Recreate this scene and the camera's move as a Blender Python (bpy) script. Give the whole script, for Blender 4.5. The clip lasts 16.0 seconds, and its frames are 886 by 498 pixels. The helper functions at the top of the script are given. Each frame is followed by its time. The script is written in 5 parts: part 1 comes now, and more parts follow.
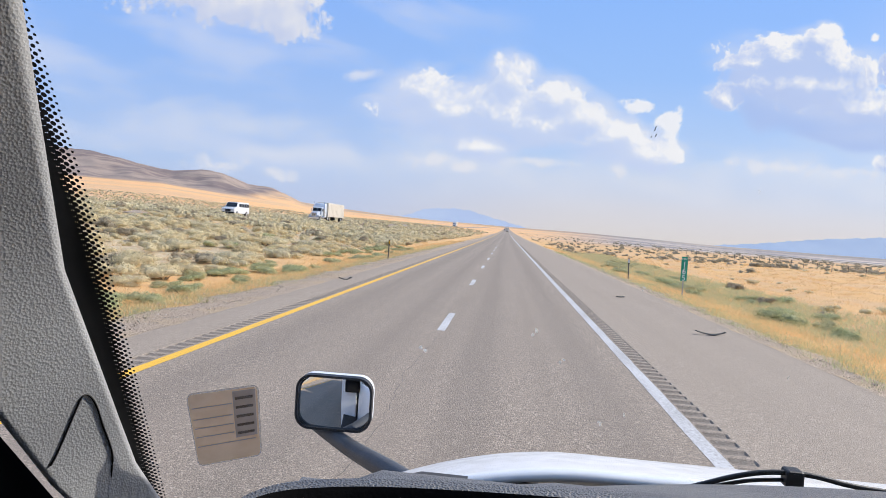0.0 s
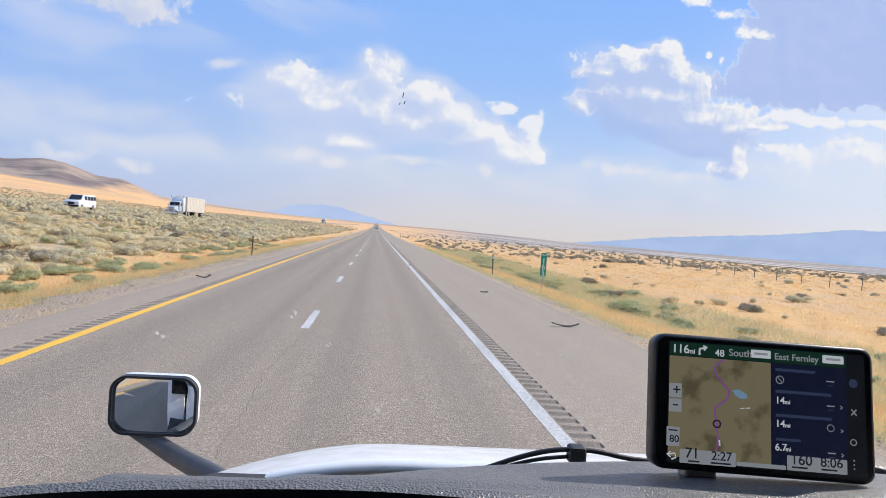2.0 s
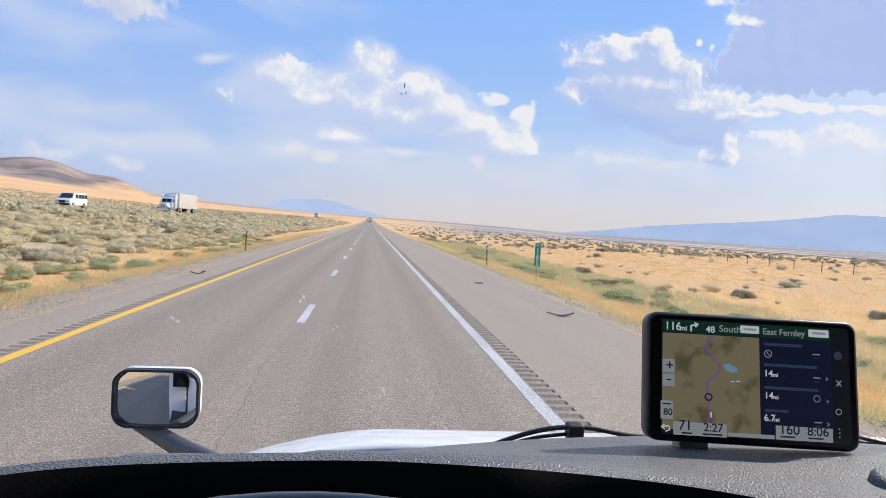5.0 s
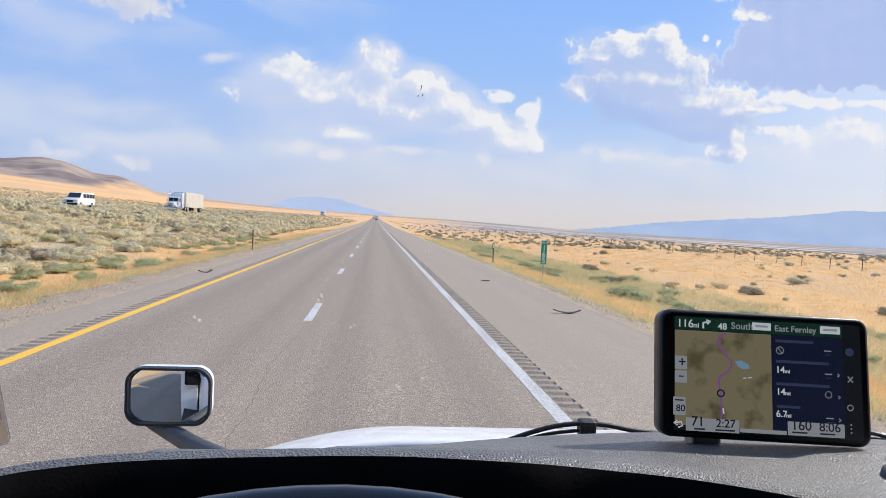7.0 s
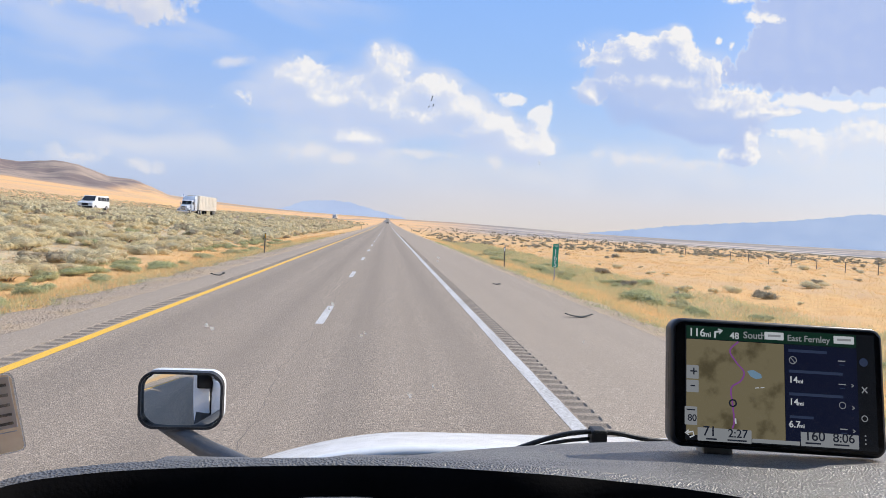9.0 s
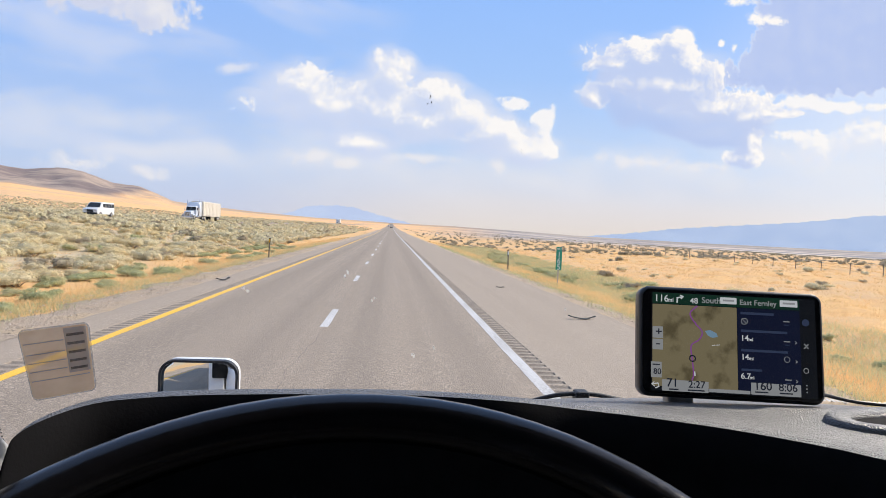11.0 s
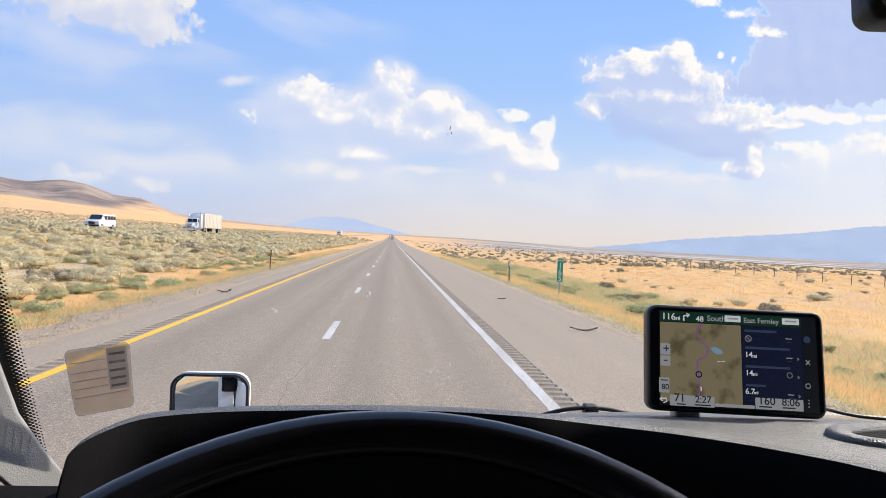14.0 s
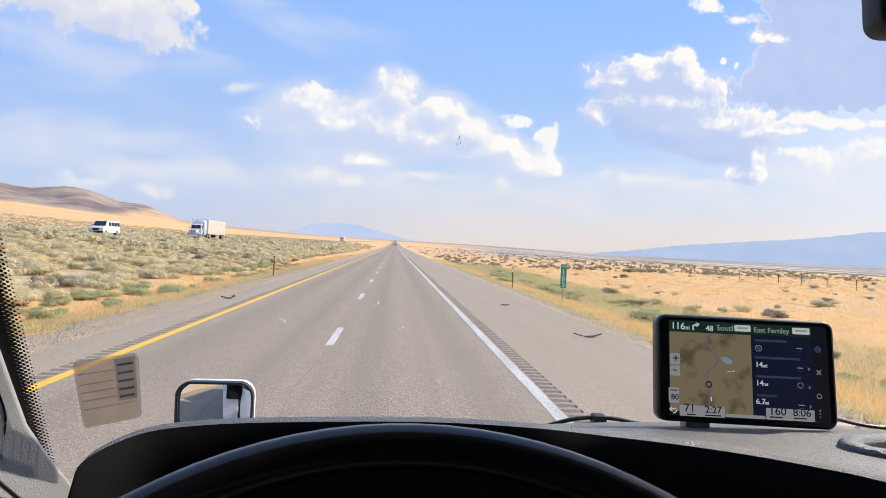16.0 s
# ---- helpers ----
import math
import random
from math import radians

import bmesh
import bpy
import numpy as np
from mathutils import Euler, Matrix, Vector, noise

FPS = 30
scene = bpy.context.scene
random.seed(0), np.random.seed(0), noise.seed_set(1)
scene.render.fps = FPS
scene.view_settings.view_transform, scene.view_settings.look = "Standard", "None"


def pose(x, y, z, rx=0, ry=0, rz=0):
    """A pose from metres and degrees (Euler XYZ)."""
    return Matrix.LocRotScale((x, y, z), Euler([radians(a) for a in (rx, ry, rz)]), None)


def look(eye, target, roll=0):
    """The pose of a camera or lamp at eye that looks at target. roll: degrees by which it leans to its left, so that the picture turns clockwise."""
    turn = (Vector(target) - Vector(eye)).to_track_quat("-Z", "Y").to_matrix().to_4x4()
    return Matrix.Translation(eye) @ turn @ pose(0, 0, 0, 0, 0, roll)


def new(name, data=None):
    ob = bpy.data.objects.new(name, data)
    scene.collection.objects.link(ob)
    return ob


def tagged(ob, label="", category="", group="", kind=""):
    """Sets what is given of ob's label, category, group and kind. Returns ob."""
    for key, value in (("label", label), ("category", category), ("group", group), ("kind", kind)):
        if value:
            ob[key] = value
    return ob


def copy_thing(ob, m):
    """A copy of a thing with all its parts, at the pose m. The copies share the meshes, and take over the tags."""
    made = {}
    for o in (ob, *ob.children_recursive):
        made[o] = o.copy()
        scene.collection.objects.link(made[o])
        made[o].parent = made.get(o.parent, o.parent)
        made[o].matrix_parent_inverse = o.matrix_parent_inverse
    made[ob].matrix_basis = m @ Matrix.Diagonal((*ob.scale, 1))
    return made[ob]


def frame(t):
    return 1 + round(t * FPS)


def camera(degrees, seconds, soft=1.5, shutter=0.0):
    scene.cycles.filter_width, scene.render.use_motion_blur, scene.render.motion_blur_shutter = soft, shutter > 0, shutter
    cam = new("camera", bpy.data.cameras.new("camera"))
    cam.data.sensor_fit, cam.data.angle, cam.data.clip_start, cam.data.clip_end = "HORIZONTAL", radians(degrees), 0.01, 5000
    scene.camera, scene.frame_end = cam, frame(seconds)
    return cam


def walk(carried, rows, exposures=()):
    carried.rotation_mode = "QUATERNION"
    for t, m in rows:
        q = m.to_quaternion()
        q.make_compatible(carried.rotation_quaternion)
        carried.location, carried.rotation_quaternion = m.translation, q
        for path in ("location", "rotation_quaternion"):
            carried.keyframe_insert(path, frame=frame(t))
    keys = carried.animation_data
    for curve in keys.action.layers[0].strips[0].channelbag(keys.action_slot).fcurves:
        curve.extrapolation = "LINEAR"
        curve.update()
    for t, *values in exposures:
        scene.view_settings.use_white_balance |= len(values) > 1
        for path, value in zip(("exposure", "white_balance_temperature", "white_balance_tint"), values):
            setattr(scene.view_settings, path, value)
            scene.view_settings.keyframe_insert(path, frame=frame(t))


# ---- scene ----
from itertools import product

# ---- camera: it moves inside the cab of a truck on a straight highway ----
cam = camera(68.1, 16.0, soft=0.65)
PATH = [
    (0, (-0.0011, 0.0028, 2.2519), (-0.1896, 1.9928, 2.1860), 3.90),
    (0.5, (0.0392, 0.0246, 2.2483), (0.0976, 2.0232, 2.2003), 4.42),
    (1, (0.0528, 0.0265, 2.2465), (0.2043, 2.0203, 2.2033), 4.62),
    (1.5, (0.0688, 0.0242, 2.2447), (0.2598, 2.0146, 2.2020), 4.39),
    (2, (0.0955, 0.0396, 2.2398), (0.3019, 2.0283, 2.1924), 4.22),
    (2.5, (0.0899, 0.0377, 2.2283), (0.3114, 2.0247, 2.1758), 4.14),
    (3, (0.0793, 0.0297, 2.2290), (0.3071, 2.0159, 2.1708), 4.05),
    (3.5, (0.0806, 0.0212, 2.2328), (0.3109, 2.0069, 2.1694), 3.86),
    (4, (0.0943, 0.0215, 2.2324), (0.3245, 2.0071, 2.1658), 3.55),
    (6.5, (0.0737, 0.0077, 2.2342), (0.2929, 1.9942, 2.1584), 2.96),
    (7, (0.0776, 0.0087, 2.2342), (0.2858, 1.9963, 2.1562), 2.95),
    (7.5, (0.0810, 0.0057, 2.2485), (0.2787, 1.9945, 2.1744), 2.67),
    (8, (0.0814, -0.0005, 2.2522), (0.2724, 1.9891, 2.1806), 2.71),
    (8.5, (0.0806, -0.0005, 2.2504), (0.2627, 1.9900, 2.1814), 2.77),
    (9, (0.0778, 0.0072, 2.2395), (0.2514, 1.9984, 2.1695), 3.02),
    (11.5, (0.0761, -0.1186, 2.2124), (0.2341, 1.8744, 2.1617), 2.49),
    (12, (0.0786, -0.1217, 2.2142), (0.2361, 1.8716, 2.1709), 2.36),
    (12.5, (0.0655, -0.1279, 2.2248), (0.2249, 1.8654, 2.1869), 2.37),
    (13, (0.0574, -0.1259, 2.2247), (0.2194, 1.8673, 2.1913), 2.39),
    (13.5, (0.0425, -0.1279, 2.2239), (0.2039, 1.8654, 2.1943), 2.52),
    (14, (0.0539, -0.1340, 2.2248), (0.2115, 1.8596, 2.2017), 2.53),
    (14.5, (0.0583, -0.1360, 2.2226), (0.2140, 1.8579, 2.2062), 2.51),
    (15, (0.0695, -0.1372, 2.2240), (0.2226, 1.8569, 2.2123), 2.42),
    (15.5, (0.0614, -0.1331, 2.2209), (0.2126, 1.8611, 2.2113), 2.46),
    (16, (0.0481, -0.1309, 2.2285), (0.1953, 1.8636, 2.2233), 2.48),
]
walk(cam, [(t, look(eye, target, roll)) for t, eye, target, roll in PATH],
     exposures=((0.0, -0.05, 6200, 10), (4.2, -0.07, 6200, 10), (9.2, -0.03, 6400, 10), (11.5, 0.07, 6600, 10), (16.0, 0.09, 6600, 10)))

# ---- world, sun, exposure ----
SUN_AZ, SUN_EL = 58.0, 38.0   # degrees right of the road ahead, and above the horizon
scene.view_settings.exposure = 0.0


class Nodes:
    """Short hand for building node trees."""

    def __init__(self, tree):
        self.tree = tree
        tree.nodes.clear()

    def add(self, kind, **inputs):
        n = self.tree.nodes.new(kind)
        return n

    def link(self, value, socket):
        if hasattr(value, "is_output"):
            self.tree.links.new(value, socket)
        else:
            socket.default_value = value

    def math(self, op, a, b=0.0, c=0.0, clamp=False):
        n = self.add("ShaderNodeMath")
        n.operation, n.use_clamp = op, clamp
        for v, s in zip((a, b, c), n.inputs):
            self.link(v, s)
        return n.outputs[0]

    def vec(self, op, a, b=(0, 0, 0)):
        n = self.add("ShaderNodeVectorMath")
        n.operation = op
        self.link(a, n.inputs[0])
        self.link(b, n.inputs[1])
        return n.outputs["Value"] if op in ("LENGTH", "DOT_PRODUCT") else n.outputs[0]

    def comb(self, x, y, z=0.0):
        n = self.add("ShaderNodeCombineXYZ")
        for v, s in zip((x, y, z), n.inputs):
            self.link(v, s)
        return n.outputs[0]

    def sep(self, v):
        n = self.add("ShaderNodeSeparateXYZ")
        self.link(v, n.inputs[0])
        return n.outputs

    def rng(self, v, a, b, c=0.0, d=1.0, smooth=True):
        n = self.add("ShaderNodeMapRange")
        n.interpolation_type = "SMOOTHSTEP" if smooth else "LINEAR"
        for x, s in zip((v, a, b, c, d), n.inputs):
            self.link(x, s)
        return n.outputs[0]

    def noise(self, vector, scale, detail=6.0, rough=0.55, distort=0.0, colour=False):
        n = self.add("ShaderNodeTexNoise")
        self.link(vector, n.inputs["Vector"])
        for k, v in (("Scale", scale), ("Detail", detail), ("Roughness", rough), ("Distortion", distort)):
            n.inputs[k].default_value = v
        return n.outputs["Color" if colour else "Fac"]

    def voronoi(self, vector, scale, feature="F1"):
        n = self.add("ShaderNodeTexVoronoi")
        n.feature = feature
        self.link(vector, n.inputs["Vector"])
        n.inputs["Scale"].default_value = scale
        return n.outputs["Distance"]

    def mix(self, fac, a, b, mode="MIX"):
        n = self.add("ShaderNodeMix")
        n.data_type, n.blend_type = "RGBA", mode
        for v, i in ((fac, 0), (a, 6), (b, 7)):
            if isinstance(v, tuple) and len(v) == 3:
                v = (*v, 1.0)
            self.link(v, n.inputs[i])
        return n.outputs[2]

    def ramp(self, fac, stops):
        n = self.add("ShaderNodeValToRGB")
        self.link(fac, n.inputs[0])
        el = n.color_ramp.elements
        while len(el) < len(stops):
            el.new(0.5)
        for e, (p, c) in zip(el, stops):
            e.position, e.color = p, (*c, 1.0)
        return n.outputs[0]


def make_world():
    world = bpy.data.worlds.new("sky")
    world.use_nodes = True
    scene.world = world
    n = Nodes(world.node_tree)
    sky = n.add("ShaderNodeTexSky")
    sky.sky_type, sky.sun_disc = "NISHITA", False
    sky.sun_elevation, sky.sun_rotation = radians(SUN_EL), radians(SUN_AZ)
    sky.air_density, sky.dust_density = 1.0, 2.0
    d = n.add("ShaderNodeTexCoord").outputs["Generated"]
    x, y, z = n.sep(d)
    ahead = n.math("MAXIMUM", y, 0.08)
    u, v = n.math("DIVIDE", x, ahead), n.math("DIVIDE", z, ahead)
    uv = n.comb(u, v)
    # clear sky: blue above, pale haze towards the horizon, warmer on the sun's side
    haze = n.ramp(n.rng(v, 0.0, 0.4, smooth=False),
                  ((0.0, (0.83, 0.76, 0.73)), (0.12, (0.76, 0.75, 0.82)), (0.3, (0.54, 0.69, 0.96)), (0.6, (0.37, 0.59, 1.02)), (1.0, (0.29, 0.53, 1.06))))
    haze_left = n.ramp(n.rng(v, 0.0, 0.4, smooth=False),
                       ((0.0, (0.64, 0.68, 0.86)), (0.2, (0.53, 0.66, 0.93)), (0.6, (0.37, 0.57, 1.0)), (1.0, (0.29, 0.52, 1.05))))
    clear = n.mix(n.rng(u, -0.35, 0.15), haze_left, haze)
    nishita = n.mix(1.0, sky.outputs[0], (0.09, 0.09, 0.09), "MULTIPLY")
    base = n.mix(0.9, nishita, clear)
    # brightness near the veiled sun
    glow = n.rng(n.vec("LENGTH", n.vec("MULTIPLY", n.vec("SUBTRACT", uv, (0.86, 0.2, 0)), (1.0, 1.5, 0))), 0.5, 0.0)
    base = n.mix(n.math("MULTIPLY", glow, 0.5), base, (1.0, 0.98, 0.97))
    # thin high veils, drawn out along the wind
    warp = n.vec("MULTIPLY", n.noise(uv, 2.0, 2, colour=True), (0.16, 0.07, 0))
    warp = n.vec("ADD", uv, warp)
    veil = n.noise(n.vec("MULTIPLY", n.vec("ADD", warp, n.comb(0.0, n.math("MULTIPLY", u, 0.16))), (3.2, 11.0, 1.0)), 1.0, 4, 0.5)
    veil = n.math("MULTIPLY", n.rng(veil, 0.44, 0.68), n.math("MULTIPLY", n.rng(u, 0.15, -0.22), n.rng(v, 0.03, 0.12)))
    base = n.mix(n.math("MULTIPLY", veil, 0.55), base, (0.74, 0.77, 0.90))
    # heaped clouds: soft blobs broken up into rounded heads
    to_sun = n.vec("ADD", uv, (0.014, 0.020, 0))
    bend = lambda c: n.vec("ADD", c, n.vec("MULTIPLY", n.vec("SUBTRACT", n.noise(c, 9.0, 2, colour=True), (0.5, 0.5, 0.5)), (0.05, 0.04, 0)))
    here, there = bend(uv), bend(to_sun)

    def heads(c, scale):
        """Rounded cauliflower heads of several sizes."""
        vo = n.add("ShaderNodeTexVoronoi")
        vo.voronoi_dimensions, vo.feature, vo.normalize = "2D", "SMOOTH_F1", True
        n.link(c, vo.inputs["Vector"])
        for k, val in (("Scale", scale), ("Detail", 3.0), ("Roughness", 0.6), ("Lacunarity", 2.1), ("Smoothness", 0.35)):
            vo.inputs[k].default_value = val
        return n.math("SUBTRACT", 1.0, n.math("MULTIPLY", vo.outputs["Distance"], 1.35))

    def billow(c):
        fine = n.vec("ADD", c, n.vec("MULTIPLY", n.vec("SUBTRACT", n.noise(c, 60.0, 3, colour=True), (0.5, 0.5, 0.5)), (0.012, 0.012, 0)))
        return n.math("ADD", n.math("MULTIPLY", n.noise(c, 10.0, 10, 0.64), 0.62), n.math("MULTIPLY_ADD", heads(fine, 30.0), 0.42, -0.05))

    puff, puff2 = billow(here), billow(there)
    soft_puff = n.noise(n.vec("MULTIPLY", here, (1.0, 2.4, 1.0)), 8.0, 5, 0.52)
    soft_puff2 = n.noise(n.vec("MULTIPLY", there, (1.0, 2.4, 1.0)), 8.0, 5, 0.52)

    def heap_field(c, blobs):
        if callable(blobs):
            return blobs(c)
        dens = None
        for cu, cv, a, b in blobs:
            q = n.vec("MULTIPLY", n.vec("SUBTRACT", c, (cu, cv, 0)), (0.8 / a, 0.8 / b, 0))
            k = n.math("SUBTRACT", 1.0, n.vec("LENGTH", q))
            dens = k if dens is None else n.math("SMOOTH_MAX", dens, k, 0.3)
        return dens

    def layer(under, blobs, rough, lit, shade, soft, low, strength=1.0, gain=1.2, bias=0.5, thin=0.5, edge=0.35, rimw=0.5, pf=None):
        p0, p1 = pf or (puff, puff2)
        d0 = n.math("MULTIPLY_ADD", n.math("SUBTRACT", p0, 0.5), rough, heap_field(here, blobs))
        d1 = n.math("MULTIPLY_ADD", n.math("SUBTRACT", p1, 0.5), rough, heap_field(there, blobs))
        mask = n.rng(d0, low, low + soft)
        rim = n.math("MULTIPLY", n.rng(d0, low + rimw, low), edge)
        light = n.math("ADD", n.math("MULTIPLY_ADD", n.math("SUBTRACT", d0, d1), gain, bias), rim, clamp=True)
        col = n.mix(light, shade, lit)
        alpha = n.math("MULTIPLY", mask, n.math("MULTIPLY_ADD", light, strength * (1 - thin), strength * thin))
        return n.mix(alpha, under, col)

    white, smooth = (0.97, 0.945, 0.94), (soft_puff, soft_puff2)
    left_bank = ((-0.428, 0.33, 0.11, 0.035), (-0.36, 0.305, 0.055, 0.035), (-0.52, 0.35, 0.10, 0.04), (-0.60, 0.37, 0.12, 0.05), (-0.32, 0.335, 0.02, 0.014))
    small = ((-0.237, 0.23, 0.026, 0.011), (-0.122, 0.10, 0.045, 0.016), (-0.068, 0.09, 0.03, 0.010), (-0.46, 0.073, 0.05, 0.020), (-0.365, 0.068, 0.03, 0.011), (0.153, 0.10, 0.022, 0.022), (0.375, 0.118, 0.08, 0.016), (0.47, 0.118, 0.09, 0.018), (0.03, 0.105, 0.07, 0.008))
    heap = ((-0.141, 0.209, 0.042, 0.028), (-0.101, 0.179, 0.075, 0.028), (-0.010, 0.222, 0.032, 0.032), (-0.031, 0.182, 0.09, 0.035), (0.054, 0.204, 0.038, 0.028), (0.034, 0.169, 0.08, 0.03), (0.099, 0.176, 0.04, 0.026), (0.144, 0.147, 0.05, 0.026), (0.199, 0.130, 0.045, 0.018), (-0.046, 0.126, 0.04, 0.018))
    right_small = ((0.179, 0.201, 0.035, 0.013), (0.233, 0.169, 0.026, 0.028), (0.661, 0.231, 0.05, 0.012), (0.717, 0.230, 0.05, 0.01), (0.635, 0.176, 0.025, 0.012), (0.684, 0.162, 0.06, 0.03), (0.758, 0.184, 0.07, 0.026), (0.824, 0.229, 0.07, 0.008))
    wing = ((0.395, 0.280, 0.085, 0.028), (0.425, 0.302, 0.030, 0.018), (0.438, 0.318, 0.014, 0.016), (0.338, 0.262, 0.05, 0.012), (0.300, 0.215, 0.022, 0.018), (0.345, 0.238, 0.04, 0.014), (0.42, 0.243, 0.075, 0.032), (0.50, 0.220, 0.09, 0.024), (0.555, 0.208, 0.05, 0.016), (0.60, 0.212, 0.05, 0.008), (0.565, 0.165, 0.018, 0.035), (0.545, 0.135, 0.035, 0.014))
    belly = ((0.42, 0.195, 0.12, 0.030), (0.51, 0.178, 0.08, 0.032), (0.36, 0.205, 0.06, 0.03))

    def big(c):
        cu, cv, cw = n.sep(c)
        side = n.math("SUBTRACT", cu, n.math("MINIMUM", n.math("MULTIPLY_ADD", cv, 1.05, 0.222), 0.545))
        return n.math("SMOOTH_MIN", n.math("MULTIPLY", side, 7.0), n.math("MULTIPLY", n.math("SUBTRACT", cv, 0.246), 12.0), 0.25)

    banks = ((0.42, 0.10, 0.30, 0.05), (0.66, 0.13, 0.26, 0.07), (0.15, 0.085, 0.20, 0.035), (-0.10, 0.09, 0.22, 0.04), (-0.45, 0.14, 0.22, 0.03), (-0.34, 0.10, 0.25, 0.02))
    rim = ((0.470, 0.400, 0.03, 0.014), (0.530, 0.378, 0.030, 0.018), (0.553, 0.350, 0.030, 0.014), (0.58, 0.352, 0.028, 0.010), (0.534, 0.302, 0.009, 0.012), (0.506, 0.275, 0.008, 0.010), (0.512, 0.310, 0.007, 0.007))
    c = layer(base, banks, 2.0, (0.90, 0.87, 0.87), (0.74, 0.77, 0.89), 0.9, 0.0, 0.5, 0.5, 0.45, 0.6, pf=smooth)
    c = layer(c, left_bank, 2.2, (0.88, 0.86, 0.875), (0.68, 0.70, 0.83), 0.35, 0.10, 0.95, 0.9, 0.35, 0.85)
    c = layer(c, small, 3.4, (0.92, 0.88, 0.88), (0.74, 0.77, 0.90), 1.0, 0.10, 0.6, 0.9, 0.35, 0.3)
    c = layer(c, heap, 1.6, (0.78, 0.81, 0.92), (0.62, 0.69, 0.90), 0.8, -0.55, 0.85, 0.6, 0.3, 0.8, pf=smooth)
    c = layer(c, heap, 2.7, white, (0.63, 0.70, 0.90), 0.32, 0.02, 0.95, 1.2, 0.14, 0.45, 0.5, 0.5)
    c = layer(c, big, 1.2, (0.95, 0.94, 0.97), (0.47, 0.57, 0.875), 0.12, 0.0, 1.0, 0.3, 0.08, 0.9, 0.85, 0.14)
    c = layer(c, belly, 1.5, (0.62, 0.69, 0.90), (0.46, 0.57, 0.87), 0.5, 0.0, 0.9, 0.5, 0.15, 0.9, pf=smooth)
    c = layer(c, wing, 1.6, (0.76, 0.80, 0.93), (0.58, 0.66, 0.89), 0.9, -0.30, 0.8, 0.6, 0.3, 0.8, pf=smooth)
    c = layer(c, wing, 2.5, white, (0.53, 0.62, 0.88), 0.24, 0.02, 1.0, 1.3, 0.04, 0.65, 0.75, 0.35)
    c = layer(c, right_small, 3.0, white, (0.74, 0.78, 0.92), 0.4, 0.12, 0.9, 1.1, 0.4, 0.4)
    c = layer(c, rim, 3.0, white, (0.86, 0.87, 0.96), 0.5, 0.22, 1.0, 0.8, 0.6, 0.7)
    front = n.rng(y, 0.05, 0.3)
    behind = n.mix(n.rng(z, 0.0, 0.6), (0.66, 0.72, 0.86), (0.36, 0.56, 0.98))
    colour = n.mix(front, n.mix(0.9, nishita, behind), c)
    back = n.add("ShaderNodeBackground")
    n.link(colour, back.inputs[0])
    back.inputs[1].default_value = 1.0
    out = n.add("ShaderNodeOutputWorld")
    n.link(back.outputs[0], out.inputs[0])


make_world()
sun = new("sun", bpy.data.lights.new("sun", "SUN"))
sun.data.energy, sun.data.angle, sun.data.color = 5.2, radians(0.6), (1.0, 0.91, 0.78)
sa, se = radians(SUN_AZ), radians(SUN_EL)
sun.matrix_world = look((60 * math.sin(sa), 60 * math.cos(sa), 60 * math.tan(se)), (0, 0, 0))


# ---- materials ----
def material(name, build):
    m = bpy.data.materials.new(name)
    m.use_nodes = True
    n = Nodes(m.node_tree)
    out = n.add("ShaderNodeOutputMaterial")
    bs = n.add("ShaderNodeBsdfPrincipled")
    n.link(bs.outputs[0], out.inputs[0])
    build(n, bs, out)
    return m


def put(n, bs, colour=None, rough=None, metal=None, spec=None):
    for v, k in ((colour, "Base Color"), (rough, "Roughness"), (metal, "Metallic"), (spec, "Specular IOR Level")):
        if v is not None:
            if isinstance(v, tuple) and len(v) == 3:
                v = (*v, 1.0)
            n.link(v, bs.inputs[k])


def bump(n, bs, height, strength, distance=0.01):
    b = n.add("ShaderNodeBump")
    n.link(height, b.inputs["Height"])
    b.inputs["Strength"].default_value, b.inputs["Distance"].default_value = strength, distance
    n.link(b.outputs[0], bs.inputs["Normal"])


def spot(n):
    return n.add("ShaderNodeTexCoord").outputs["Object"]


def speckled(name, a, b, scale, rough=0.6, metal=0.0, bumps=0.0, bump_scale=None, spec=None, dist=0.003):
    def build(n, bs, out):
        p = spot(n)
        k = n.noise(p, scale, 5, 0.6)
        fine = n.noise(p, scale * 9, 4, 0.6)
        f = n.math("ADD", n.math("MULTIPLY", k, 0.7), n.math("MULTIPLY", fine, 0.3))
        put(n, bs, n.mix(n.rng(f, 0.3, 0.7), a, b), n.rng(fine, 0.2, 0.8, rough - 0.06, rough + 0.06), metal, spec)
        if bumps:
            bump(n, bs, n.noise(p, bump_scale or scale * 9, 3), bumps, dist)
    return material(name, build)


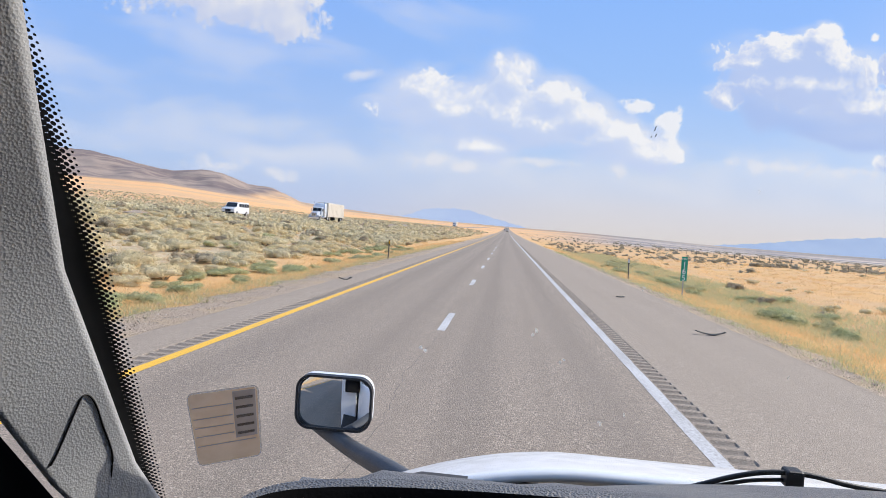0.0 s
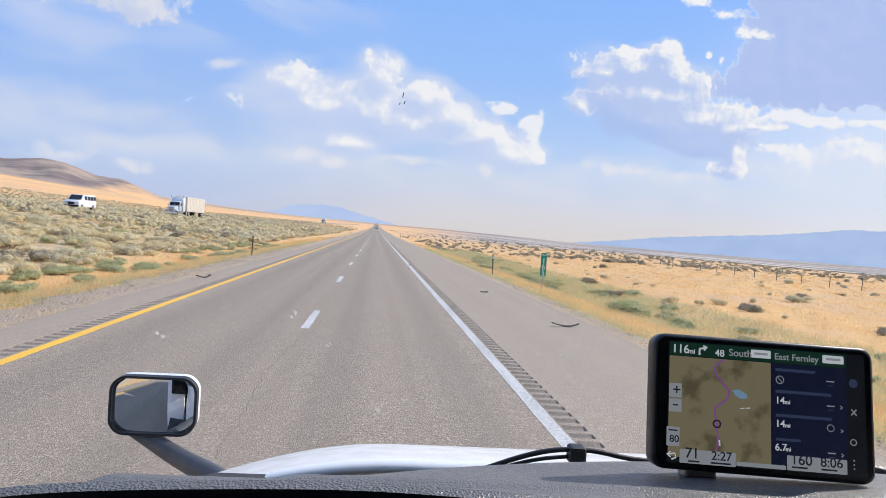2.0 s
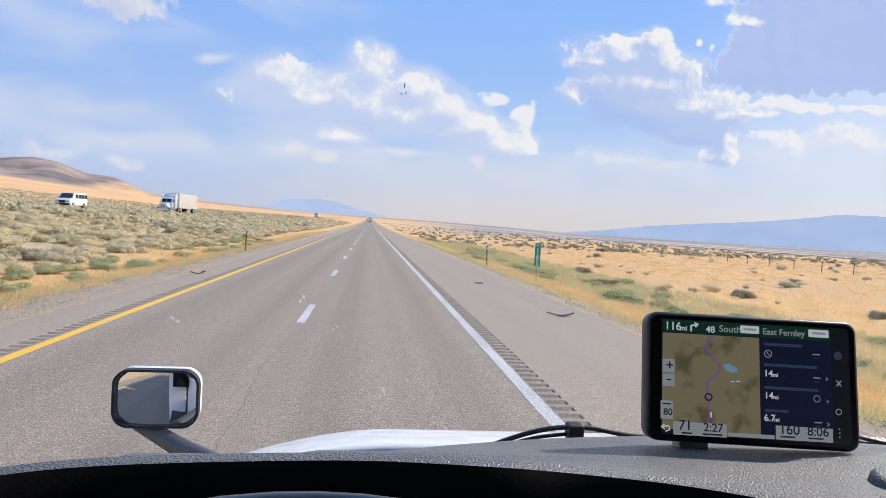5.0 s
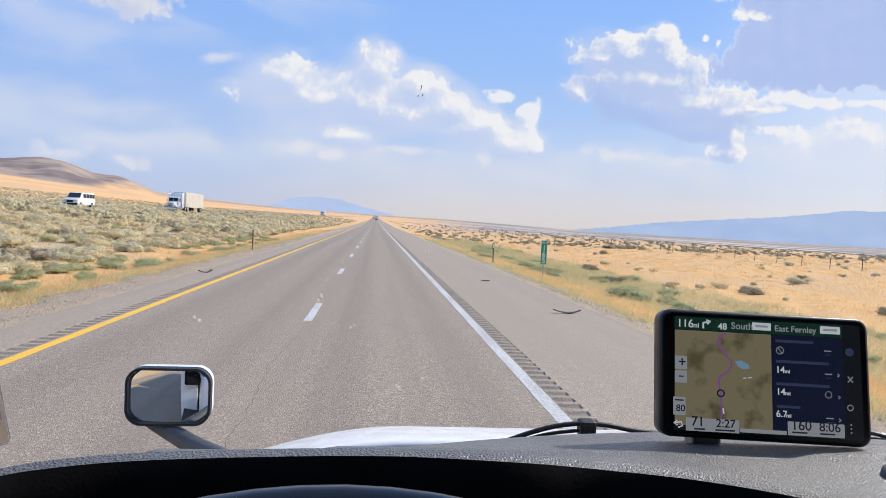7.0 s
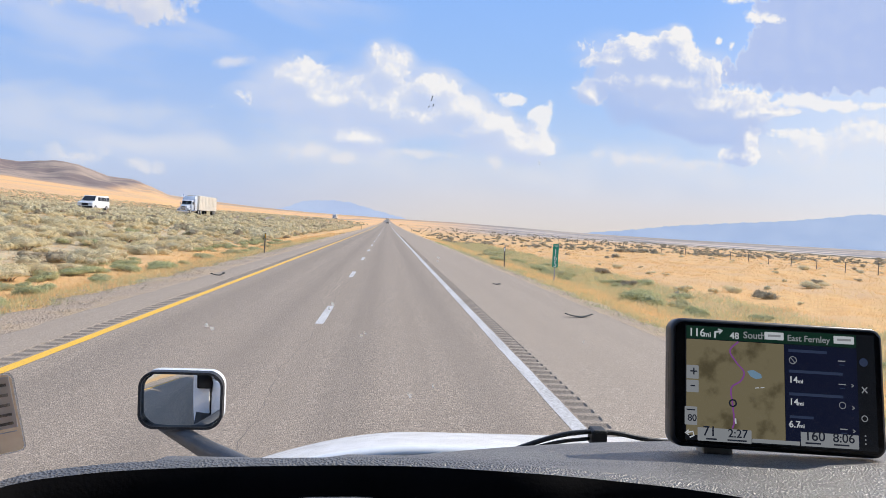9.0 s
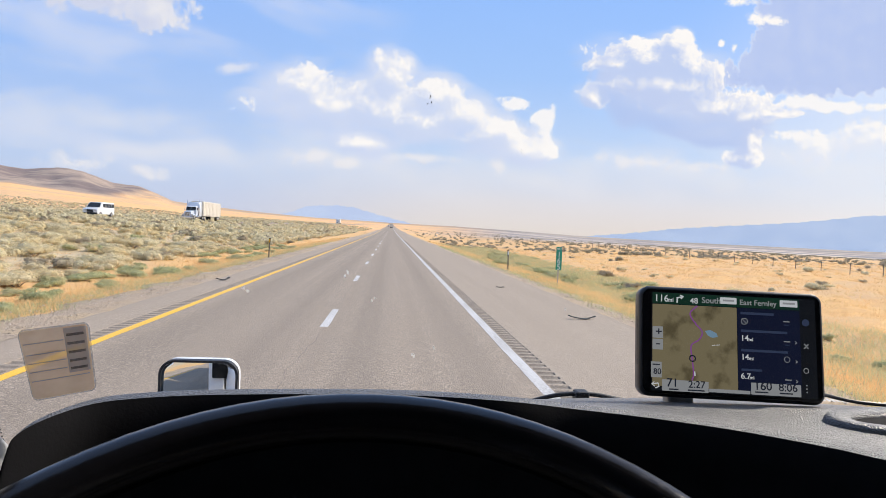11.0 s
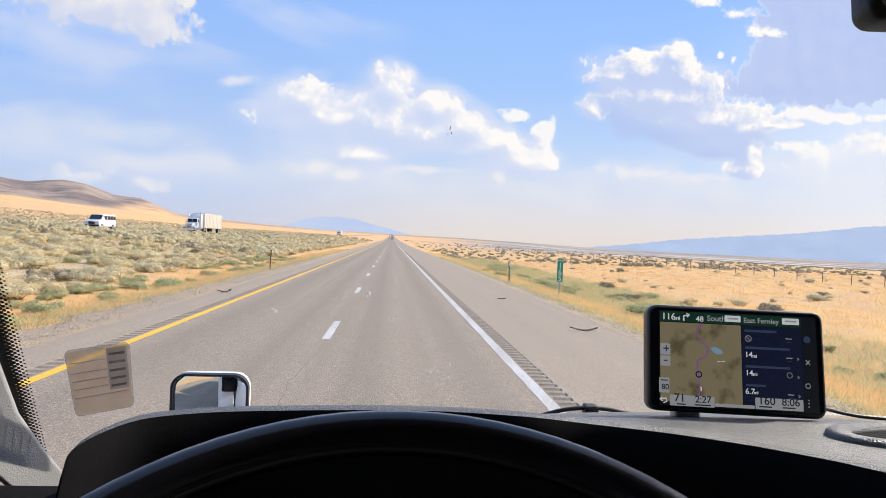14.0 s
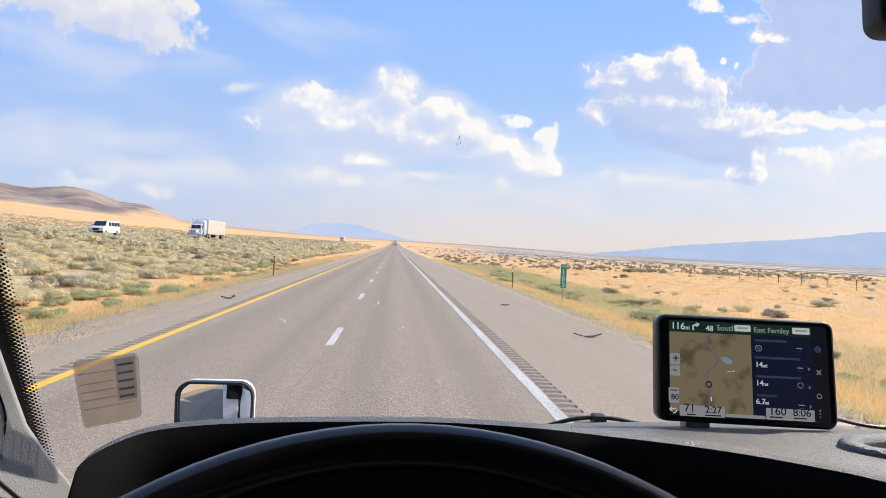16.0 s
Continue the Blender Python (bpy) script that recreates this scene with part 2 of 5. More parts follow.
def asphalt_build(n, bs, out):
    p = spot(n)
    x, y, z = n.sep(p)
    grit = n.noise(p, 55.0, 4, 0.75)
    stones = n.voronoi(p, 60.0)
    patch = n.noise(n.vec("MULTIPLY", p, (0.7, 0.06, 1)), 1.0, 5, 0.55)
    streak = n.noise(n.vec("MULTIPLY", p, (2.2, 0.012, 1)), 1.0, 4, 0.5)
    # paler worn wheel tracks in both lanes, darker oil band between them
    t1 = n.math("PINGPONG", n.math("ADD", x, 4.92), 0.915)
    track = n.rng(t1, 0.25, 0.85)
    vo = n.add("ShaderNodeTexVoronoi")
    n.link(p, vo.inputs["Vector"])
    vo.inputs["Scale"].default_value = 58.0
    cell = n.sep(vo.outputs["Color"])[0]
    col = n.mix(n.rng(grit, 0.32, 0.68), (0.163, 0.130, 0.099), (0.433, 0.348, 0.268))
    col = n.mix(n.rng(cell, 0.74, 1.0, 0.0, 0.7), col, (0.723, 0.588, 0.456))
    col = n.mix(n.rng(cell, 0.34, 0.0, 0.0, 0.7), col, (0.075, 0.065, 0.053))
    col = n.mix(n.rng(patch, 0.3, 0.7, 0.0, 0.5), col, (0.317, 0.254, 0.196))
    col = n.mix(n.math("MULTIPLY", n.rng(streak, 0.4, 0.65), 0.35), col, (0.246, 0.199, 0.154))
    lane = n.math("MULTIPLY", n.rng(x, -4.9, -4.7), n.rng(x, 2.4, 2.2))
    col = n.mix(n.math("MULTIPLY", n.math("MULTIPLY", track, lane), 0.35), col, (0.207, 0.169, 0.134))
    shoulder = n.rng(n.math("ABSOLUTE", n.math("ADD", x, 1.2)), 3.7, 4.1)
    col = n.mix(n.math("MULTIPLY", shoulder, 0.35), col, (0.421, 0.339, 0.259))
    # base colour gets darker with depth in the milled grooves
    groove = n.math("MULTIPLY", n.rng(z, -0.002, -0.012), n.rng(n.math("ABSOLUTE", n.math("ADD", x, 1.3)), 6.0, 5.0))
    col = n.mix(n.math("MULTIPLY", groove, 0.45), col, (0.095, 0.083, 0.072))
    put(n, bs, col, n.rng(grit, 0.2, 0.8, 0.75, 0.95), 0.0, 0.25)
    bump(n, bs, n.math("ADD", grit, stones), 0.6, 0.008)


def paint_line(name, a, b, wear):
    def build(n, bs, out):
        p = spot(n)
        k = n.noise(p, 26.0, 6, 0.75)
        broad = n.noise(n.vec("MULTIPLY", p, (3.0, 0.5, 1)), 1.0, 4)
        f = n.rng(n.math("ADD", k, n.math("MULTIPLY", broad, 0.3)), 0.56 + wear, 0.82 + wear)
        put(n, bs, n.mix(f, a, b), 0.7, 0.0, 0.3)
        bump(n, bs, k, 0.3, 0.003)
    return material(name, build)


M_ASPHALT = material("worn_asphalt", asphalt_build)
M_WHITE_LINE = paint_line("white_road_paint", (0.60, 0.585, 0.57), (0.34, 0.315, 0.29), -0.02)
M_YELLOW_LINE = paint_line("yellow_road_paint", (0.84, 0.47, 0.045), (0.48, 0.33, 0.12), 0.06)
M_CRACK = speckled("dark_crack", (0.10, 0.09, 0.08), (0.17, 0.145, 0.12), 8.0, 0.95)


def gravel_build(n, bs, out):
    p = spot(n)
    v = n.voronoi(p, 16.0)
    k = n.noise(p, 40.0, 5, 0.7)
    big_ = n.noise(p, 0.5, 4)
    col = n.mix(n.rng(k, 0.3, 0.7), (0.27, 0.205, 0.15), (0.60, 0.47, 0.345))
    col = n.mix(n.rng(big_, 0.45, 0.65, 0.0, 0.6), col, (0.52, 0.38, 0.23))
    put(n, bs, col, 0.95, 0.0, 0.2)
    bump(n, bs, n.math("ADD", v, k), 0.9, 0.03)


M_GRAVEL = material("verge_gravel", gravel_build)


def land_build(n, bs, out):
    g = n.add("ShaderNodeNewGeometry").outputs["Position"]
    x, y, z = n.sep(g)
    flat = n.comb(x, y, 0.0)
    dist = n.vec("LENGTH", flat)
    n1 = n.noise(g, 0.11, 6, 0.6)
    n2 = n.noise(g, 1.6, 6, 0.7)
    n3 = n.noise(g, 14.0, 4, 0.7)
    straw = n.mix(n.rng(n2, 0.3, 0.7), (0.62, 0.36, 0.150), (0.78, 0.50, 0.215))
    straw = n.mix(n.rng(n3, 0.35, 0.7, 0.0, 0.5), straw, (0.50, 0.29, 0.14))
    soil = n.mix(n.rng(n3, 0.3, 0.7), (0.50, 0.32, 0.175), (0.70, 0.455, 0.235))
    sage = n.mix(n.rng(n2, 0.35, 0.65), (0.40, 0.33, 0.22), (0.58, 0.46, 0.30))
    near = n.mix(n.rng(n1, 0.40, 0.60), straw, soil)
    field = n.mix(n.math("MULTIPLY", n.rng(x, -10.5, -16.0), n.rng(n2, 0.22, 0.5)), near, sage)
    verge = n.rng(n.math("ABSOLUTE", n.math("ADD", x, 0.0)), 16.0, 9.0)
    near = n.mix(n.math("MULTIPLY", verge, 0.75), field, straw)
    # slopes of cured grass, farther off
    band = n.noise(n.vec("MULTIPLY", g, (0.0012, 0.004, 0.05)), 1.0, 5, 0.6)
    tan = n.mix(n.rng(band, 0.40, 0.62), (0.79, 0.455, 0.205), (0.64, 0.41, 0.235))
    tan = n.mix(n.math("MULTIPLY", n.rng(n.noise(g, 0.02, 5, 0.7), 0.5, 0.7), 0.4), tan, (0.42, 0.34, 0.22))
    rightness = n.rng(n.math("DIVIDE", x, n.math("MAXIMUM", y, 1.0)), 0.02, 0.20)
    pan = n.mix(n.rng(n.noise(n.vec("MULTIPLY", g, (0.002, 0.006, 0.0)), 1.0, 4), 0.42, 0.56), (0.55, 0.45, 0.36), (0.24, 0.22, 0.22))
    far = n.mix(rightness, tan, pan)
    # a darker belt of scrub along the top of the far slope
    belt = n.math("MULTIPLY", n.rng(dist, 1750.0, 2300.0), n.rng(n.noise(n.vec("MULTIPLY", g, (0.003, 0.008, 0.0)), 1.0, 4), 0.3, 0.5))
    far = n.mix(n.math("MULTIPLY", belt, 0.6), far, (0.27, 0.23, 0.20))
    col = n.mix(n.rng(dist, 190.0, 420.0), near, far)
    # bare brown hill
    hill = n.mix(n.rng(n.noise(g, 0.006, 6, 0.65), 0.38, 0.62), (0.20, 0.152, 0.138), (0.37, 0.285, 0.225))
    hz = n.math("SUBTRACT", z, n.math("MULTIPLY", n.math("SUBTRACT", dist, 1250.0), 0.048))
    hz = n.math("ADD", hz, n.math("MULTIPLY", n.noise(g, 0.004, 4), 16.0))
    is_hill = n.math("MULTIPLY", n.rng(hz, 30.0, 42.0), n.rng(dist, 1300.0, 1600.0))
    col = n.mix(is_hill, col, hill)
    put(n, bs, col, 0.95, 0.0, 0.15)
    bump(n, bs, n.math("ADD", n2, n.math("MULTIPLY", n3, 0.4)), 0.6, 0.08)


M_LAND = material("desert_ground", land_build)


# far mountains: distance haze is put into a pale blue that glows by itself
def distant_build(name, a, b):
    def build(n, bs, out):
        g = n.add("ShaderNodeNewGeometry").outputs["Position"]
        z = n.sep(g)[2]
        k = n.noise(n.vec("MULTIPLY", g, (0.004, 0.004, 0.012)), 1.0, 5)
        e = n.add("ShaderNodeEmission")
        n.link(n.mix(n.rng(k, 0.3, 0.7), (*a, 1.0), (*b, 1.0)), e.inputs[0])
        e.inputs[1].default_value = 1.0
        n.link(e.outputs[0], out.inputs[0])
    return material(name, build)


M_BLUE = distant_build("haze_glow_range", (0.42, 0.535, 0.79), (0.48, 0.59, 0.83))
M_BLUE2 = distant_build("haze_glow_butte", (0.50, 0.60, 0.85), (0.54, 0.64, 0.87))


def leafy(name, a, b, c):
    def build(n, bs, out):
        isl = n.add("ShaderNodeNewGeometry").outputs["Random Per Island"]
        per = n.add("ShaderNodeObjectInfo").outputs["Random"]
        pos = n.add("ShaderNodeNewGeometry").outputs["Position"]
        zone = n.noise(pos, 0.35, 3)
        col = n.mix(n.rng(isl, 0.0, 1.0), a, b)
        col = n.mix(n.math("MULTIPLY", n.rng(n.math("ADD", zone, n.math("MULTIPLY", n.math("SUBTRACT", per, 0.5), 0.3)), 0.42, 0.62), 0.75), col, c)
        put(n, bs, col, 0.85, 0.0, 0.15)
        tr = n.add("ShaderNodeBsdfTranslucent")
        n.link(col, tr.inputs[0])
        mx = n.add("ShaderNodeMixShader")
        mx.inputs[0].default_value = 0.45
        n.link(bs.outputs[0], mx.inputs[1])
        n.link(tr.outputs[0], mx.inputs[2])
        n.link(mx.outputs[0], out.inputs[0])
    return material(name, build)


M_SAGE = leafy("sagebrush_leaves", (0.55, 0.49, 0.325), (0.88, 0.79, 0.55), (0.78, 0.655, 0.395))
M_SAGE_DARK = leafy("dark_sagebrush_leaves", (0.31, 0.268, 0.195), (0.56, 0.485, 0.345), (0.47, 0.375, 0.245))
M_SAGE_FAR = leafy("far_sagebrush_leaves", (0.34, 0.30, 0.23), (0.54, 0.48, 0.37), (0.46, 0.40, 0.27))
M_WEED = leafy("green_weed_leaves", (0.38, 0.40, 0.215), (0.63, 0.62, 0.355), (0.58, 0.52, 0.30))
M_STRAW = leafy("cured_grass_blades", (0.72, 0.48, 0.22), (0.90, 0.70, 0.38), (0.82, 0.53, 0.26))
M_STONE = leafy("loose_stone", (0.36, 0.29, 0.23), (0.74, 0.65, 0.53), (0.55, 0.46, 0.36))
M_TWIG = speckled("grey_brown_twigs", (0.16, 0.12, 0.09), (0.26, 0.2, 0.15), 20.0, 0.9)

M_BODY = speckled("white_truck_paint", (0.80, 0.81, 0.82), (0.84, 0.84, 0.84), 2.0, 0.22, 0.0, 0.0, None, 0.5)
M_BLACK = speckled("black_plastic", (0.012, 0.012, 0.013), (0.022, 0.022, 0.024), 30.0, 0.5, 0.0, 0.15, 300.0, 0.4)
M_ARM = speckled("dark_grey_plastic", (0.06, 0.062, 0.068), (0.085, 0.087, 0.095), 14.0, 0.5, 0.0, 0.2, 260.0, 0.4)
M_RUBBER = speckled("black_rubber", (0.02, 0.02, 0.021), (0.035, 0.034, 0.033), 20.0, 0.8)
M_STEEL = speckled("galvanised_steel", (0.36, 0.36, 0.35), (0.5, 0.5, 0.49), 18.0, 0.5, 0.7)


def grained(name, a, b, grain, strength, rough, dist):
    def build(n, bs, out):
        p = spot(n)
        v = n.voronoi(p, grain)
        k = n.noise(p, grain * 0.35, 4, 0.6)
        big_ = n.noise(p, 7.0, 3)
        put(n, bs, n.mix(n.rng(big_, 0.3, 0.7), a, b), n.rng(k, 0.3, 0.7, rough - 0.05, rough + 0.08), 0.0, 0.45)
        bump(n, bs, n.math("ADD", v, k), strength, dist)
    return material(name, build)


M_DASH = grained("grained_dash_vinyl", (0.11, 0.11, 0.115), (0.145, 0.145, 0.145), 520.0, 0.9, 0.38, 0.0012)
# near-black carries the unlit side of the dash, shade put into the base colour
M_FACE = speckled("shade_black_dash_face", (0.006, 0.006, 0.007), (0.010, 0.010, 0.012), 20.0, 0.85, 0.0, 0.1, 400.0, 0.1)
M_TRIM = grained("grained_pillar_trim", (0.36, 0.367, 0.38), (0.42, 0.427, 0.44), 620.0, 0.4, 0.42, 0.0007)
M_WHEEL = speckled("black_leather_rim", (0.0045, 0.0045, 0.006), (0.0055, 0.0055, 0.007), 12.0, 0.20, 0.0, 0.0, None, 0.4)
M_LINER = speckled("grey_headliner", (0.10, 0.10, 0.10), (0.13, 0.13, 0.13), 60.0, 0.95)


def mirror_build(n, bs, out):
    put(n, bs, (0.86, 0.88, 0.89), 0.015, 1.0)


def glass_build(n, bs, out):
    clear = n.add("ShaderNodeBsdfTransparent")
    clear.inputs[0].default_value = (0.985, 0.99, 0.985, 1)
    gl = n.add("ShaderNodeBsdfGlossy")
    gl.inputs["Roughness"].default_value = 0.03
    mx = n.add("ShaderNodeMixShader")
    mx.inputs[0].default_value = 0.025
    n.link(clear.outputs[0], mx.inputs[1])
    n.link(gl.outputs[0], mx.inputs[2])
    n.link(mx.outputs[0], out.inputs[0])


def film(name, a, b, through_):
    """A thin translucent film: part clear, part glowing with the light behind it."""
    def build(n, bs, out):
        col = n.mix(n.rng(n.noise(spot(n), 60.0, 5), 0.3, 0.7), (*a, 1.0), (*b, 1.0))
        tr, cl = n.add("ShaderNodeBsdfTranslucent"), n.add("ShaderNodeBsdfTransparent")
        n.link(col, tr.inputs[0])
        put(n, bs, col, 0.7)
        m1, m2 = n.add("ShaderNodeMixShader"), n.add("ShaderNodeMixShader")
        m1.inputs[0].default_value, m2.inputs[0].default_value = 0.5, through_
        n.link(bs.outputs[0], m1.inputs[1])
        n.link(tr.outputs[0], m1.inputs[2])
        n.link(m1.outputs[0], m2.inputs[1])
        n.link(cl.outputs[0], m2.inputs[2])
        n.link(m2.outputs[0], out.inputs[0])
    return material(name, build)


def side_glass_build(n, bs, out):
    clear, gl = n.add("ShaderNodeBsdfTransparent"), n.add("ShaderNodeBsdfGlossy")
    gl.inputs["Roughness"].default_value = 0.02
    mx = n.add("ShaderNodeMixShader")
    n.link(n.add("ShaderNodeFresnel").outputs[0], mx.inputs[0])
    n.link(clear.outputs[0], mx.inputs[1])
    n.link(gl.outputs[0], mx.inputs[2])
    n.link(mx.outputs[0], out.inputs[0])


M_SIDEGLASS = material("side_window_glass", side_glass_build)
M_MIRROR = material("mirror_silver", mirror_build)
M_GLASS = material("windshield_glass", glass_build)
M_DARKGLASS = material("dark_vehicle_glass", lambda n, bs, out: put(n, bs, (0.02, 0.022, 0.025), 0.08, 0.0, 0.5))


def plain(name, c, rough=0.6, metal=0.0):
    return speckled(name, tuple(v * 0.93 for v in c), tuple(min(1, v * 1.05) for v in c), 25.0, rough, metal)


def lit(name, c, strength=1.0):
    def build(n, bs, out):
        put(n, bs, (0.01, 0.01, 0.01), 0.25)
        n.link((*c, 1.0), bs.inputs["Emission Color"])
        bs.inputs["Emission Strength"].default_value = strength
    return material(name, build)


# ---- helpers for meshes ----
def mesh_of(name, verts, faces, mat, smooth=False):
    me = bpy.data.meshes.new(name)
    me.from_pydata([tuple(v) for v in verts], [], faces)
    me.materials.append(mat)
    if smooth:
        for p in me.polygons:
            p.use_smooth = True
    me.update()
    return me


def thing(name, label, category, at=None, group="", kind=""):
    ob = new(name)
    ob.empty_display_size = 0.1
    if at is not None:
        ob.matrix_world = at
    return tagged(ob, label, category, group, kind)


def part(name, bm, mat, parent, label="", smooth=False):
    """Links a bmesh as one mesh object under a thing or under a part."""
    if isinstance(bm, bpy.types.Mesh):
        me = bm
    else:
        me = bpy.data.meshes.new(name)
        bm.normal_update()
        bm.to_mesh(me)
        bm.free()
        me.materials.append(mat)
        for p in me.polygons:
            p.use_smooth = smooth
    ob = new(name, me)
    ob.parent = parent
    return tagged(ob, label)


def box(bm, x0, x1, y0, y1, z0, z1, bevel=0.0, segs=2):
    r = bmesh.ops.create_cube(bm, size=1.0, matrix=Matrix.Translation(((x0 + x1) / 2, (y0 + y1) / 2, (z0 + z1) / 2)) @ Matrix.Diagonal((x1 - x0, y1 - y0, z1 - z0, 1)))
    if bevel:
        es = list({e for v in r["verts"] for e in v.link_edges})
        bmesh.ops.bevel(bm, geom=es, offset=bevel, segments=segs, profile=0.5, affect="EDGES")
    return bm


def box_mesh(*dims, bevel=0.0, segs=2):
    return box(bmesh.new(), *dims, bevel=bevel, segs=segs)


def tube(path, radius, sides=10, closed=False, taper=None):
    """A bmesh tube along a list of points."""
    bm, rings, pts = bmesh.new(), [], [Vector(p) for p in path]
    for i, p in enumerate(pts):
        a = pts[i - 1] if (i or closed) else p
        b = pts[(i + 1) % len(pts)] if (i + 1 < len(pts) or closed) else p
        d = (b - a).normalized()
        s = d.cross(Vector((0, 0, 1)) if abs(d.z) < 0.95 else Vector((1, 0, 0))).normalized()
        w = s.cross(d).normalized()
        r = radius if taper is None else radius + (taper - radius) * i / (len(pts) - 1)
        rings.append([bm.verts.new(p + r * (math.cos(k * math.tau / sides) * s + math.sin(k * math.tau / sides) * w)) for k in range(sides)])
    for i in range(len(rings) if closed else len(rings) - 1):
        q, w = rings[i], rings[(i + 1) % len(rings)]
        for k in range(sides):
            bm.faces.new((q[k], q[(k + 1) % sides], w[(k + 1) % sides], w[k]))
    if not closed:
        bm.faces.new(rings[0][::-1])
        bm.faces.new(rings[-1])
    bmesh.ops.recalc_face_normals(bm, faces=bm.faces)
    return bm


def spline(points, steps=8):
    """Points of a smooth curve through the given ones."""
    p = [Vector(q) for q in points]
    p = [2 * p[0] - p[1], *p, 2 * p[-1] - p[-2]]
    out = []
    for i in range(1, len(p) - 2):
        for k in range(steps):
            t = k / steps
            out.append(0.5 * ((2 * p[i]) + (p[i + 1] - p[i - 1]) * t + (2 * p[i - 1] - 5 * p[i] + 4 * p[i + 1] - p[i + 2]) * t * t
                              + (3 * p[i] - p[i - 1] - 3 * p[i + 1] + p[i + 2]) * t ** 3))
    return out + [p[-2]]


def rounded(w, h, r, n=6):
    """Outline of a rounded rectangle about the origin, anticlockwise."""
    out = []
    for cx, cy, a in ((w / 2 - r, h / 2 - r, 0), (-w / 2 + r, h / 2 - r, 90), (-w / 2 + r, -h / 2 + r, 180), (w / 2 - r, -h / 2 + r, 270)):
        out += [(cx + r * math.cos(radians(a + 90 * k / n)), cy + r * math.sin(radians(a + 90 * k / n))) for k in range(n + 1)]
    return out


def slab(outline, y0, y1, bevel=0.0):
    """A rounded plate in the xz plane between two depths."""
    bm = bmesh.new()
    f = bm.faces.new([bm.verts.new((x, y0, z)) for x, z in outline])
    r = bmesh.ops.extrude_face_region(bm, geom=[f])
    bmesh.ops.translate(bm, vec=(0, y1 - y0, 0), verts=[e for e in r["geom"] if isinstance(e, bmesh.types.BMVert)])
    bmesh.ops.recalc_face_normals(bm, faces=bm.faces)
    if bevel:
        es = [e for e in bm.edges if abs(e.verts[0].co.y - e.verts[1].co.y) < 1e-6]
        bmesh.ops.bevel(bm, geom=es, offset=bevel, segments=2, profile=0.5, affect="EDGES")
    return bm


def grid_mesh(name, xs, ys, height, mat, smooth=True):
    xs, ys = np.asarray(xs, float), np.asarray(ys, float)
    X, Y = np.meshgrid(xs, ys)
    Z = height(X, Y)
    v = np.stack([X, Y, Z], -1).reshape(-1, 3)
    nx, ny = len(xs), len(ys)
    i = (np.arange(ny - 1)[:, None] * nx + np.arange(nx - 1)).ravel()
    f = np.stack([i, i + 1, i + nx + 1, i + nx], 1)
    return mesh_of(name, v.tolist(), f.tolist(), mat, smooth)


# ---- the land ----
EYE_Z = 2.24
FAN = ((-180, -0.2), (-90, 1.0), (-60, 2.0), (-29, 2.05), (-24, 1.58), (-19, 1.14), (-16.6, 0.78), (-11, 0.55), (-6.6, 0.36), (0, 0.20), (5.6, 0.12), (12, -0.1), (17, -0.3), (25, -0.5), (40, -0.75), (180, -0.2))
TOP = ((-180, 0.0), (-90, 3.0), (-60, 4.5), (-34, 4.1), (-29.3, 3.22), (-27.9, 3.14), (-25.8, 3.43), (-24.3, 3.26), (-22.3, 2.56), (-20.4, 2.4), (-19.1, 1.9), (-17.9, 1.35), (-15.3, 1.1), (-11.3, 0.81), (-6.6, 0.58), (-2.3, 0.50), (0.2, 0.43), (5.6, 0.38), (11, 0.22), (16.8, 0.03), (25, -0.15), (40, -0.25), (180, 0.0))
SIDE = ((-400, 2.4), (-60, 2.1), (-42, 1.8), (-25, 0.7), (-14, -0.15), (-10, -0.35), (-7.6, -0.12), (-6.6, -0.03), (-6.0, -0.25), (6.0, -0.25), (6.6, -0.03), (8.0, -0.25), (12, -0.7), (25, -0.7), (60, -0.6), (150, -0.9), (400, -3.0))


def curve(table, v):
    a = np.array(table, float)
    return np.interp(v, a[:, 0], a[:, 1])


def land_height(x, y):
    """Height of the ground: shaped verges near the road, fans, a hill and a basin farther off."""
    x, y = np.asarray(x, float), np.asarray(y, float)
    d = np.hypot(x, y) + 1e-6
    az = np.degrees(np.arctan2(x, y))
    near = curve(SIDE, x)
    lumps = 0.07 * np.sin(x * 0.9 + y * 0.31) * np.sin(y * 0.53 - x * 0.2) + 0.05 * np.sin(x * 2.1 - y * 1.3)
    near = near + lumps * np.clip((np.abs(x) - 8) / 6, 0, 1)
    f = EYE_Z + 1500 * np.tan(np.radians(curve(FAN, az)))
    t = EYE_Z + 2800 * np.tan(np.radians(curve(TOP, az)))
    rough = np.clip((t - 60) / 60, 0, 1)
    t = t + rough * 1.2 * np.sin(az * 2.3) * np.sin(az * 5.1 + 1)
    s1 = np.clip((d - 200) / 1300, 0, 1)
    s2 = np.clip((d - 1500) / 1300, 0, 1)
    gully = rough * np.sin(np.pi * s2) * (5 * np.sin(az * 0.9 + d * 0.002) + 2.5 * np.sin(az * 2.1 - d * 0.0045) + 1.2 * np.sin(az * 3.9 + d * 0.009))
    z = near + (f - near) * s1 ** 1.3
    z = np.where(d > 1500, f + (t - f) * s2 ** 1.2 + gully, z)
    z = np.where(d > 2800, t * (1 - 0.12 * np.clip((d - 2800) / 2000, 0, 1)), z)
    under = np.clip(1 - np.abs(x) / 14, 0, 1) * np.clip((d - 250) / 300, 0, 1)
    return z - 0.6 * under


